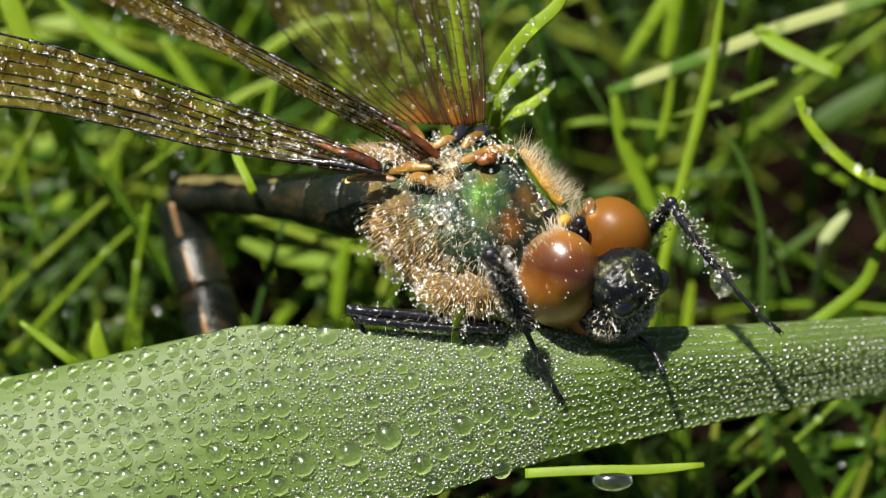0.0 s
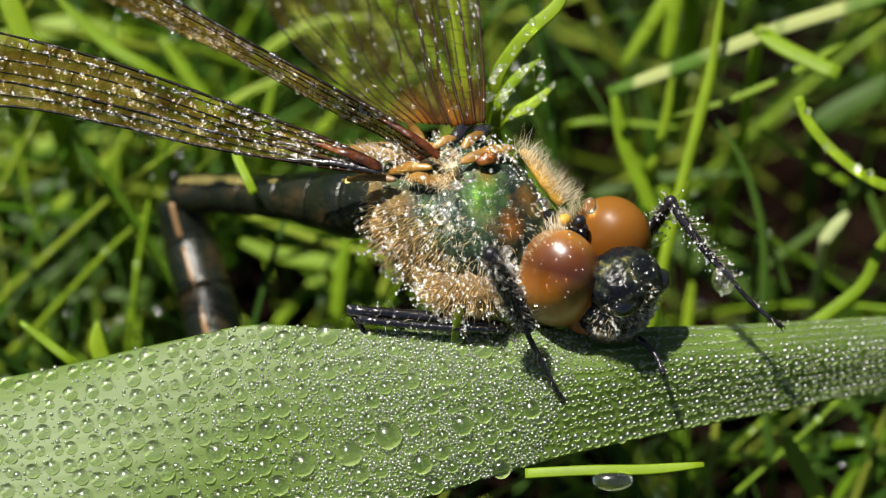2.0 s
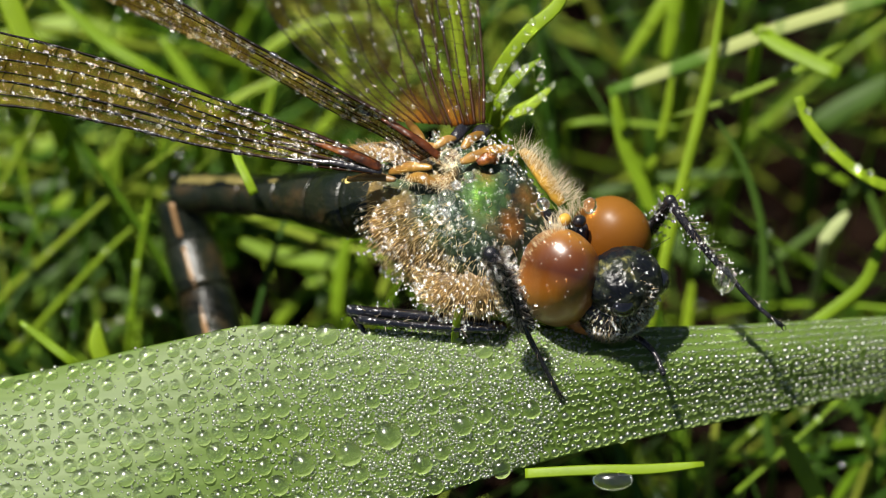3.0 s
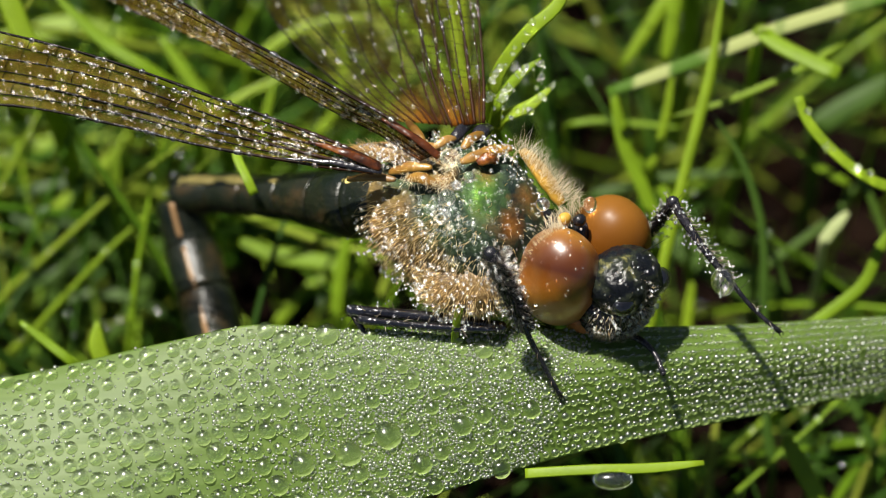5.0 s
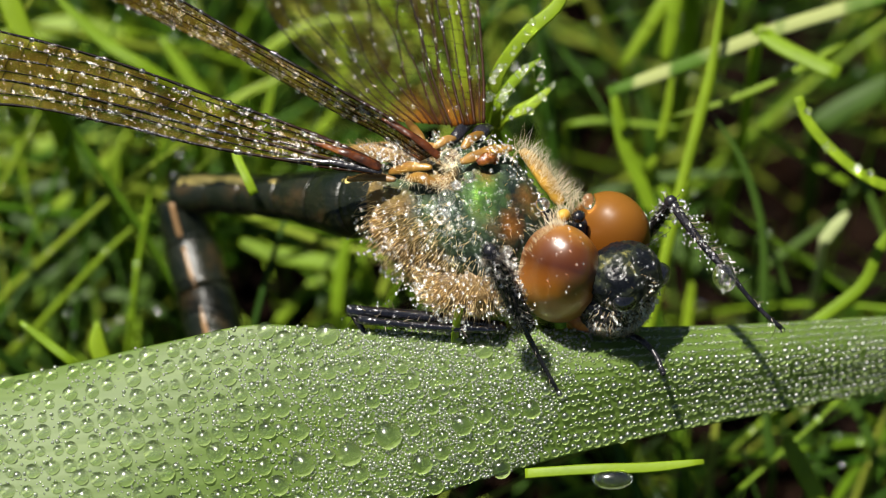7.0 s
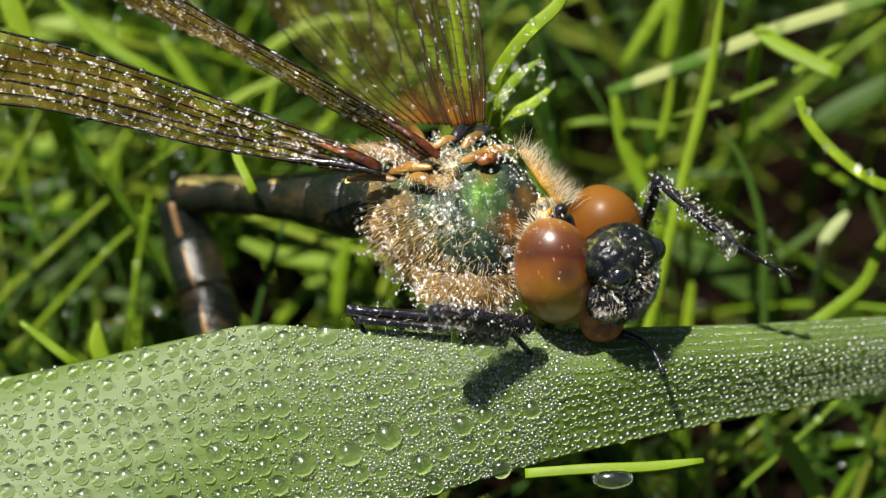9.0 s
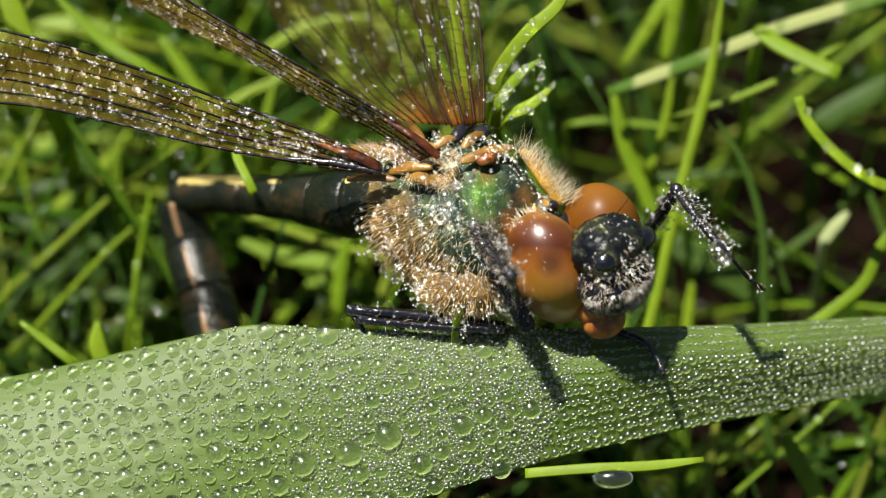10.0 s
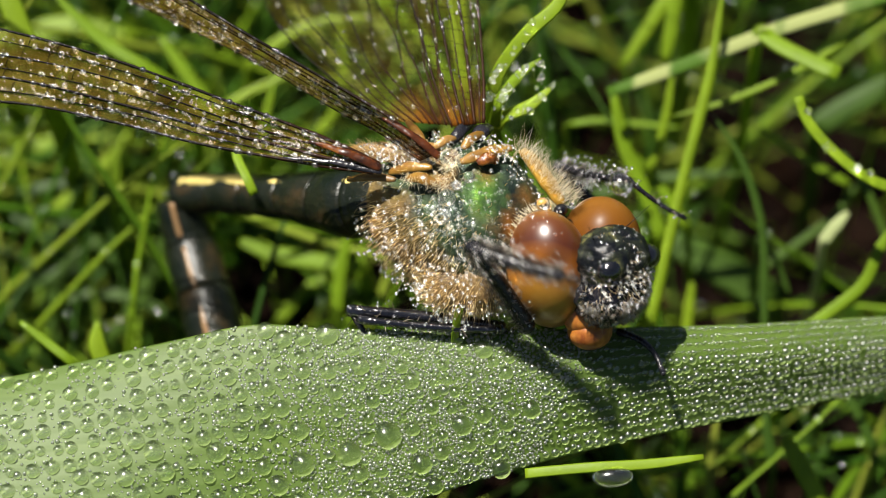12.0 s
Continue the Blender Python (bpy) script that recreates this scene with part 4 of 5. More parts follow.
wing_lower = make_wing((-3.42, 3.8, 2), [(-2.97, 4.01, 2), (-4.89, 4.91, 2), (-7.01, 5.73, 2), (-10.2, 6.88, 2), (-15.57, 8.77, 1.5), (-20.99, 10.2, 1), (-29.27, 11.91, 0), (-36.59, 12.01, -1)],
                       [(-3.29, 3.58, 2.2), (-5.15, 3.8, 2), (-7.57, 4.19, 1.5), (-11.62, 4.9, 1), (-15.7, 5.89, 0.5), (-21.17, 6.83, 0), (-29.51, 6.83, -1), (-36.05, 10.37, -1)],
                       RAYS, 20, 0.035, 1400, 0.1, "clear brownish hindwing, dark-veined and beaded with dew", 5, M_WING)
wing_far = make_wing((1.24, 5.83, 0), [(1.94, 6.02, 0), (1.96, 7.91, -0.8), (1.81, 10.44, -1.8), (1.61, 13.31, -3), (1.3, 21.01, -6), (0.17, 29.05, -9)],
                     [(0.43, 5.82, 0.2), (-0.38, 7.91, -0.8), (-1.07, 10.44, -1.8), (-1.77, 13.31, -3), (-2.66, 21.01, -6), (-1.57, 28.47, -9)],
                     TALL_RAYS, 18, 0.04, 330, 0.085, "raised clear wing with dark veins and an amber base", 8, M_WING_FAR)
wing_behind = make_wing((-0.38, 5.88, -1), [(0.44, 5.96, -1), (-0.11, 8, -2.2), (-0.39, 10.58, -3.4), (-0.68, 13.53, -5), (-1.27, 21.34, -8), (-2.48, 28.33, -11)],
                        [(-2.29, 6.17, -1.4), (-5.1, 8.07, -3.2), (-7.85, 10.72, -5), (-9.36, 13.69, -6.5), (-10.65, 21.67, -10), (-6.65, 28.54, -12)],
                        [(0, 0.06), (0.1, 0.045), (0.2, 0.045), (0.3, 0.04), (0.42, 0.035), (0.54, 0.035), (0.66, 0.03), (0.78, 0.03), (0.9, 0.03), (1, 0.04)], 34, 0.03, 300, 0.085, "raised clear hindwing, crumpled and dewy", 9, M_WING_FAR)


def wing_root(wing, a, b, wide, mat, label):
    pts = curve([a, V(a).lerp(V(b), 0.5) + V((0.05, 0.1, 0.1)), b], 16)
    w = [wide * (0.55 + 0.45 * math.sin(math.pi * min(1, 0.25 + i / 20))) * (1 - 0.5 * (i / 15) ** 2) for i in range(16)]
    bm = sweep(bmesh.new(), pts, w, [q * 0.4 for q in w], (0, 0.3, 1), 14)
    for v in bm.verts:
        v.co += V((0, 1, 1)) * wide * 0.3 * noise.noise(v.co * 1.6)
    part("wing_root", bm, mat, wing, label)


wing_root(wing_lower, (-2.91, 3.79, 2.3), (-6.34, 5.01, 2.1), 0.22, M_ROOT, "glossy red-brown wing root")
wing_root(wing_lower, (-2.86, 3.63, 2.3), (-7.55, 4.26, 1.8), 0.16, M_BLACK, "black rear border of the wing root")
wing_root(wing_upper, (-0.16, 4.31, 2.6), (-2.88, 6.06, 2.4), 0.22, M_ROOT, "glossy red-brown wing root")


# head: sideways (to the insect's left), forwards and up of the head at rest
SIDE, FORE, CREST = V((0.70, 0.45, -0.55)).normalized(), V((0.683, -0.642, 0.344)).normalized(), V((0.2, 0.62, 0.76)).normalized()
R_HEAD = Matrix((SIDE, FORE, CREST)).transposed()
C_HEAD = V((6.77, -0.43, 0.2))
NECK = V((5.45, 0.57, -0.4))


def hp(s, f, c):
    """A point of the head from mm sideways, forwards and up."""
    return C_HEAD + SIDE * s + FORE * f + CREST * c


def eye_mat(s):
    """Waxy amber eye; the right one (s = -1) has its view-dependent dark red-brown painted in above and is
    honey-coloured below.
    """
    k = Mat("compound_eye")
    high = k.math("ADD", k.along((0.25, 0.97, 0.0), -2.6, 2.6), k.math("MULTIPLY", k.math("SUBTRACT", k.noise(260, 2), 0.5), 0.12))
    if s < 0:
        # The dark middle is an optical effect of view, painted into the colour.
        tone = k.ramp(high, [(0.04, (0.28, 0.16, 0.03)), (0.2, (0.4, 0.18, 0.018)), (0.38, (0.28, 0.09, 0.006)), (0.56, (0.07, 0.014, 0.001)), (0.76, (0.11, 0.03, 0.002)), (0.95, (0.28, 0.115, 0.011))])
        rim = k.t.nodes.new("ShaderNodeVectorMath")
        rim.operation = "DISTANCE"
        k.put(rim, "0", k.co)
        k.put(rim, "1", (0.0006, 0.0002, 0.0022))
        edge_tone = k.math("SUBTRACT", k.math("MULTIPLY", rim.outputs["Value"], 480.0), 0.75, True)
        tone = k.mix(k.math("MULTIPLY", edge_tone, 0.5), tone, (0.25, 0.1, 0.009))
        # Optical dark spot that would follow the viewer, painted at one fixed place.
        pseudopupil = k.t.nodes.new("ShaderNodeVectorMath")
        pseudopupil.operation = "DISTANCE"
        k.put(pseudopupil, "0", k.co)
        k.put(pseudopupil, "1", (0.0005, -0.0006, 0.0021))
        tone = k.mix(k.math("MULTIPLY", k.math("SUBTRACT", 1.5, k.math("MULTIPLY", pseudopupil.outputs["Value"], 1900.0), True), 0.6), tone, (0.012, 0.004, 0.002))
    else:
        tone = k.ramp(high, [(0.2, (0.09, 0.025, 0.002)), (0.55, (0.125, 0.043, 0.004)), (0.8, (0.17, 0.068, 0.009))])
    k.set(Base_Color=tone, Roughness=0.45, Specular_IOR_Level=0.1, Coat_Weight=1.0 if s < 0 else 0.08, Coat_Roughness=0.32, Coat_IOR=1.75)
    return k.bump(k.noise(9000, 2), 0.06, 0.00003).m


bm = ball(bmesh.new(), hp(0, -0.8, -0.3), (2.3, 0.9, 1.7), R_HEAD, 32)
head = part("head", bm, M_BLACK, dragonfly, "head with two large brown eyes and a dark hairy face", NECK)


def eye_shape(d):
    return 1 + 0.04 * max(0, d.z) * abs(d.y) - 0.05 * max(0, -d.z)


for s in (-1, 1):
    lean = Matrix.Rotation(radians(9 * s), 3, "Y")
    at = hp(1.68 * s, 0, -0.3 if s > 0 else -0.45)
    part("eye", ball(bmesh.new(), at, (1.92, 2.1, 2.62 if s > 0 else 3.05), R_HEAD @ lean, 48, eye_shape), eye_mat(s), head, "glossy brown compound eye", at)


OUT = V((0, 0, 0.8))


def lumps(d):
    return 1 + 0.10 * math.exp(-((abs(d.x) - 0.5) / 0.25) ** 2) * max(0, d.y) - 0.10 * math.exp(-(d.x / 0.15) ** 2) * max(0, d.y) - 0.06 * math.exp(-((d.z + 0.3) / 0.08) ** 2) + 0.05 * noise.noise(d * 4) + 0.035 * noise.noise(d * 11) + 0.03 * noise.noise(d * 23)


part("forehead", ball(bmesh.new(), hp(0.5, 2.05, -0.05) + OUT, (1.95, 1.65, 1.5), R_HEAD, 64, lumps), M_FRONS, head, "dark metallic forehead with two shiny bulges")
for s in (-1, 1):
    part("forehead_bulge", ball(bmesh.new(), hp(0.65 + 1.2 * s, 3.05, 0.0) + OUT, (0.72, 0.62, 0.62), R_HEAD, 24), M_GLOSS, head, "glossy blue-black bulge of the forehead")
part("face", ball(bmesh.new(), hp(0.4, 2.05, -1.7) + OUT, (1.9, 1.65, 1.7), R_HEAD, 56, lumps), M_BLACK, head, "dark hairy face")
part("labrum", ball(ball(bmesh.new(), hp(-0.3, 1.7, -3.55) + OUT * 0.6, (1.1, 1.05, 0.9), R_HEAD, 28), hp(-0.2, 1.4, -2.8) + OUT * 0.6, (1.3, 1.1, 1.1), R_HEAD, 28), M_RUST, head, "rusty orange mouthparts")
part("occiput", ball(bmesh.new(), hp(-0.75, -1.35, 2.0), (0.36, 0.3, 0.28), R_HEAD, 16), M_RIDGE, head, "small orange spot behind the eyes")
part("vertex", ball(bmesh.new(), hp(-0.2, -0.85, 2.0), (0.34, 0.3, 0.3), R_HEAD, 18), M_BLACK, head, "small dark knob between the eyes")
for s in (-1, 1):
    a = hp(0.75 * s, 1.85, 1.35)
    line = curve([a, a + FORE * 0.5 + CREST * 0.7 + SIDE * 0.5 * s, a + FORE * 0.9 + CREST * 1.5 + SIDE * 1.3 * s], 8)
    part("antenna", sweep(bmesh.new(), line, [0.045, 0.04, 0.03, 0.02, 0.016, 0.014, 0.012, 0.01], None, (0, 0.3, 1), 6), M_BLACK, head, "short bristle-like antenna")
roots, ways, lens, wet = [], [], [], []
for _ in range(5600):
    d = Vector((rnd.gauss(0, 1), rnd.gauss(0.8, 0.8), rnd.gauss(-0.1, 0.9))).normalized()
    if d.y < 0.05 or d.z < -0.82 or (d.z > -0.25 and rnd.random() > 0.2):
        continue
    p = hp(0.45 + d.x * 1.92, 2.05 + d.y * 1.66, -0.95 + d.z * 2.3) + OUT
    roots.append(p)
    ways.append(R_HEAD @ Vector((d.x, d.y, d.z - 0.35)) + V([rnd.gauss(0, 0.25) for _ in range(3)]))
    lens.append(rnd.uniform(0.2, 0.5) * (1.3 if d.z < -0.25 else 1))
    if rnd.random() < 0.6:
        wet.append(p + (R_HEAD @ d) * rnd.uniform(0.02, 0.35))
part("face_hair", hairs(roots, ways, lens, 0.013)[0], M_FACE_HAIR, head, "short stiff face hair", kind="stuff")
part("face_dew", beads(wet, [rnd.uniform(0.025, 0.075) for _ in wet]), M_FINE, head, "fine dew on the face", kind="stuff")
roots, ways, lens = [], [], []
for _ in range(260):
    q = rnd.uniform(-2.0, 2.0)
    p = hp(-1.78 - 1.6 * math.cos(q) * 0.9, -0.9 + rnd.uniform(-0.3, 0.2), 2.3 * math.sin(q))
    roots.append(p)
    ways.append(R_HEAD @ Vector((-0.5 * math.cos(q), -0.9, 0.5 * math.sin(q))) + V([rnd.gauss(0, 0.25) for _ in range(3)]))
    lens.append(rnd.uniform(0.3, 0.6))
for _ in range(200):
    roots.append(hp(rnd.uniform(-1.6, 0.8), -1.5 + rnd.uniform(-0.3, 0.3), 1.5 + rnd.uniform(-0.5, 0.6)))
    ways.append(R_HEAD @ Vector((rnd.gauss(0, 0.4), -0.7, 0.7 + rnd.gauss(0, 0.3))))
    lens.append(rnd.uniform(0.3, 0.6))
drops, sizes = [], []
for _ in range(34):
    d = Vector((rnd.gauss(-0.3, 0.5), rnd.gauss(0, 0.5), rnd.gauss(0.7, 0.5))).normalized()
    drops.append(hp(-1.78, 0, 0) + R_HEAD @ Vector((d.x * 1.88, d.y * 2.12, d.z * 2.74)))
    sizes.append(rnd.choice((0.03, 0.04, 0.05, 0.07)))
part("eye_dew", beads(drops, sizes), M_FINE, head, "few tiny drops on the eye", kind="stuff")
at = V((6.97, 2.01, 0.9))
part("eye_drop", ball(bmesh.new(), at, (0.34, 0.42, 0.3), None, 20), M_DROP, head, "clear drop on the far eye")
part("nape_hair", hairs(roots, ways, lens, 0.014)[0], M_PALE_HAIR, head, "pale hair behind the eye", kind="stuff")


# legs
def limb(name, a, b, r0, r1, parent, label, bow=0.0, spines=0, seed=1, knob=1.15, claw=False):
    """One leg segment from a to b, with its origin at a."""
    rn = random.Random(seed)
    a, b = V(a), V(b)
    way = (b - a).normalized()
    off = way.cross(V((0, 0, 1))).normalized()
    n = 13
    pts = [a.lerp(b, i / (n - 1)) + off * bow * math.sin(math.pi * i / (n - 1)) for i in range(n)]
    w = [(r0 + (r1 - r0) * i / (n - 1)) * (knob if i in (0, n - 1) else 1) * (1 + 0.06 * rn.uniform(-1, 1)) for i in range(n)]
    bm = sweep(bmesh.new(), pts, w, None, (0.1, 0.3, 1), 10)
    ball(bm, a, (r0 * 1.12,) * 3, None, 12)
    ball(bm, b, (r1 * 1.12,) * 3, None, 12)
    if claw:
        for s in (-1, 1):
            sweep(bm, curve([b, b + way * 0.16 + off * 0.1 * s, b + way * 0.24 + off * 0.04 * s - V((0, 0.1, 0))], 5), [0.045, 0.04, 0.03, 0.02, 0.008], None, (0, 0.3, 1), 6)
    ob = part(name, bm, M_BLACK, parent, label, a)
    if spines:
        roots, ways, lens = [], [], []
        for i in range(spines):
            t = rn.random()
            p = a.lerp(b, t)
            q = rn.uniform(0, 2 * math.pi)
            d = off * math.cos(q) + way.cross(off) * math.sin(q)
            roots.append(p + d * r1 * 0.7)
            ways.append(d + way * 0.55 + V([rn.gauss(0, 0.15) for _ in range(3)]))
            lens.append(rn.uniform(0.25, 0.7))
        hair, tips = hairs(roots, ways, lens, 0.02)
        part("bristles", hair, M_BRISTLE, ob, "stiff dark bristles", kind="stuff")
        tips = [q for q in tips if rn.random() < (0.6 if seed in (4, 5) else 0.16 if seed < 3 else 0.4)]
        part("leg_dew", beads(tips, [rn.uniform(0.03, 0.075) for _ in tips]), M_FINE, ob, "fine dew on the bristles", kind="stuff")
    return ob


NEAR = [V((3.88, -3.56, 2)), V((2.16, -0.28, 5.6)), V((3.79, -3.53, 3)), V((5.81, -7.13, 1.0))]
FAR = [V((9.33, -0.03, -4.2)), V((10.96, 2.12, 0.6)), V((13.79, -1.66, 1.2)), V((16.11, -3.87, 0.7))]
near_leg = [limb("femur", NEAR[0], NEAR[1], 0.42, 0.36, dragonfly, "thick black front leg femur", 0.1, 560, 1),
            limb("tibia", NEAR[1], NEAR[2], 0.36, 0.26, dragonfly, "black spiny front leg tibia", 0.1, 800, 2),
            limb("tarsus", NEAR[2], NEAR[3], 0.15, 0.11, dragonfly, "thin black front foot with claws", 0.05, 24, 3, claw=True)]
far_leg = [limb("femur", FAR[0], FAR[1], 0.36, 0.28, dragonfly, "thick black front leg femur", 0.1, 200, 4),
           limb("tibia", FAR[1], FAR[2], 0.24, 0.16, dragonfly, "black spiny front leg tibia", 0.12, 230, 5),
           limb("tarsus", FAR[2], FAR[3], 0.13, 0.11, dragonfly, "thin black front foot with claws", 0.12, 20, 6, claw=True)]
bm = ball(bmesh.new(), (13.33, -1.58, 1.3), (0.56, 0.75, 0.56), Euler((0, 0, radians(18))).to_matrix(), 24, lambda d: 1 - 0.12 * max(0, d.y))
part("hanging_drop", bm, M_DROP, far_leg[1], "clear hanging water drop", (13.33, -1.58, 1.3))
for leg in (limb("middle_leg", (2.72, -3.74, 0.4), (-4.35, -2.93, 0.6), 0.34, 0.28, dragonfly, "shiny black middle leg lying along the leaf edge", 0.1, 90, 7),
            limb("middle_leg", (-3.86, -3.35, 0.9), (2.57, -3.8, 1), 0.2, 0.2, dragonfly, "shiny black middle leg lying along the leaf edge", 0.1, 60, 8)):
    leg.data.materials[0] = M_GLOSS
limb("middle_leg", (-4.35, -2.87, 0.6), (-3.66, -4.06, 0.4), 0.2, 0.12, dragonfly, "", 0.05, 12, 9)
limb("middle_foot", (8.51, -3.98, -0.4), (10.43, -5.89, 0.95), 0.19, 0.12, dragonfly, "curved black foot standing on the leaf", -0.45, 0, 10)

# larger clear drops sitting on the body
for at, r in (((0.32, 4.24, 3), 0.5), ((0.16, 2.37, 3.1), 0.44), ((0.63, 2.97, 3.2), 0.26), ((1.21, 3.34, 3.2), 0.3), ((2.96, -0.1, 3.4), 0.3), ((4.66, 2.09, 2.3), 0.36), ((3.18, -0.76, 3.2), 0.2), ((-0.37, 5.33, 2.2), 0.16)):
    bm = ball(bmesh.new(), at, (r, r * 0.95, r * 0.8), None, 24)
    part("body_drop", bm, M_DROP, dragonfly, "clear round water drop")


# ---- dew on the leaf ----
def make_leaf_dew():
    rn = random.Random(21)
    domes = []
    for k in range(4):
        bm = bmesh.new()
        bmesh.ops.create_icosphere(bm, subdivisions=4, radius=MM)
        for v in bm.verts:
            d = v.co.normalized()
            v.co *= 1 + 0.09 * noise.noise(d * 1.3 + V((k * 7, 0, 0))) * (k > 0)
            v.co.z *= 0.5 if v.co.z < 0 else 0.92
        for f in bm.faces:
            f.smooth = True
        dome = bpy.data.meshes.new("dew_drop")
        bm.to_mesh(dome)
        bm.free()
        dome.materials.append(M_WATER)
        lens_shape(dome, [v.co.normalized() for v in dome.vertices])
        domes.append(dome)
    taken = {}

    def settle(x, v, r, room=0.98):
        p = leaf_point(x, v)
        cx, cy = int(p.x // 1.4), int(p.y // 1.4)
        for i in (-1, 0, 1):
            for j in (-1, 0, 1):
                if any((p - q).length < (r + s) * room for q, s in taken.get((cx + i, cy + j), ())):
                    return None
        taken.setdefault((cx, cy), []).append((p, r))
        return p, leaf_normal(x, v)

    def drop(x, v, r, label):
        got = settle(x, v, r * 1.06)
        if not got:
            return 0
        p, n = got
        ob = new("dew_drop", rn.choice(domes))
        across = (V((1, 0, 0)) - n * n.x).normalized()
        turn = Matrix((across, n.cross(across), n)).transposed().to_4x4()
        ob.matrix_basis = F @ Matrix.Translation((p + n * r * 0.1) * MM) @ turn @ pose(0, 0, 0, 0, 0, rn.uniform(-12, 12)) @ Matrix.Diagonal((r, r, r * rn.uniform(0.85, 1.05), 1))
        tagged(ob, label, "drop", "dew drops on the leaf")
        return 1

    # a few merged large drops, then beads in loose rows along the veins
    for x, v, r in ((-10.6, 0.93, 0.95), (-5.5, 0.03, 0.55), (-2.6, 0.6, 0.66), (0.9, 0.63, 0.5), (1.6, 0.56, 0.45), (-4.4, 0.66, 0.6), (-6.6, 0.68, 0.6), (-1.0, 0.8, 0.5), (4.2, 0.62, 0.42), (-3.9, 0.2, 0.45)):
        drop(x, v, r, "large clear dew drop, slightly merged, on the green leaf")
    made = 0
    for _ in range(6000):
        if made >= 280:
            break
        x = rn.uniform(-23, 3.5)
        v = (rn.randrange(11) + 0.5 + rn.gauss(0, 0.16)) / 11
        if not 0.02 < v < 0.98 or (x > -7.5 and rn.random() > 0.14):
            continue
        size = rn.choice((0.26, 0.32, 0.35, 0.38, 0.41, 0.45)) * (1.12 if v > 0.5 else 0.95)
        made += drop(x, v, size * (1 if x < -6 else rn.choice((0.6, 0.8, 1.1))), "clear dew drop beaded on the green leaf")
    # small beads: thick in the middle of the leaf, sparse toward the base, in rows toward the tip
    sets = {"fine_dew": ([], [], []), "bead_dew": ([], [], []), "row_dew": ([], [], [])}
    for size, tries in (((0.13, 0.15, 0.17, 0.2, 0.24), 2600), ((0.08, 0.095, 0.115), 12000), ((0.05, 0.06, 0.07), 40000), ((0.03, 0.035, 0.045), 20000)):
        for _ in range(tries):
            x, v = rn.uniform(-24, 25), rn.random()
            mid = math.exp(-((x + 0.6 - (v - 0.4) * 2) / 6.2) ** 2)
            rows = x > 6 + 3 * (0.5 - v)
            if rn.random() > 0.07 + 0.93 * mid + (0.3 if rows else 0):
                continue
            r = rn.choice(size)
            if rows:
                v = min(0.99, max(0.0, (rn.randrange(12) + 0.5 + rn.gauss(0, 0.09)) / 12))
                r = rn.choice((0.12, 0.15, 0.18, 0.22) if v > 0.3 else (0.06, 0.08, 0.1, 0.13))
            got = settle(x, v, r, 0.8)
            if not got:
                continue
            c, q, m = sets["row_dew" if rows else "bead_dew" if r > 0.12 else "fine_dew"]
            c.append(got[0] + got[1] * r * 0.35)
            q.append(r)
            m.append(got[1])
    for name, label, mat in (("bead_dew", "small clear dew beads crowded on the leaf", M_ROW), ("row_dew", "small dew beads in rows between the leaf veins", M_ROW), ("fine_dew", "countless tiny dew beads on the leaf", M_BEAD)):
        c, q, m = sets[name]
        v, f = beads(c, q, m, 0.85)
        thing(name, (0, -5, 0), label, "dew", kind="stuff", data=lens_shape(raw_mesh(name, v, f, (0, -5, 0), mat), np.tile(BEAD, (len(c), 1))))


make_leaf_dew()

low_blade = blade([(3.86, -10.53, 2.4), (4.65, -10.46, 2.6), (7, -10.32, 3), (9.63, -10.29, 3), (12.16, -10.06, 3)], 0.25, "lime green grass blade with a hanging drop", n=16, tip=0.5, root_down=False)
bm = ball(bmesh.new(), (7.89, -10.76, 3.1), (0.97, 0.51, 0.54), None, 24, lambda d: 1 - 0.1 * max(0, d.y))
part("hanging_drop", bm, M_DROP, low_blade, "clear drop hanging below the blade")

# ---- movement ----
def reach(p, q, length, toward):
    """The end of a limb of that length from p whose x and y are as near as can be to q."""
    dx, dy = q[0] - p.x, q[1] - p.y
    flat = math.hypot(dx, dy)
    if flat > length * 0.995:
        k = length * 0.995 / flat
        dx, dy, flat = dx * k, dy * k, length * 0.995
    return V((p.x + dx, p.y + dy, p.z + toward * math.sqrt(length * length - flat * flat)))


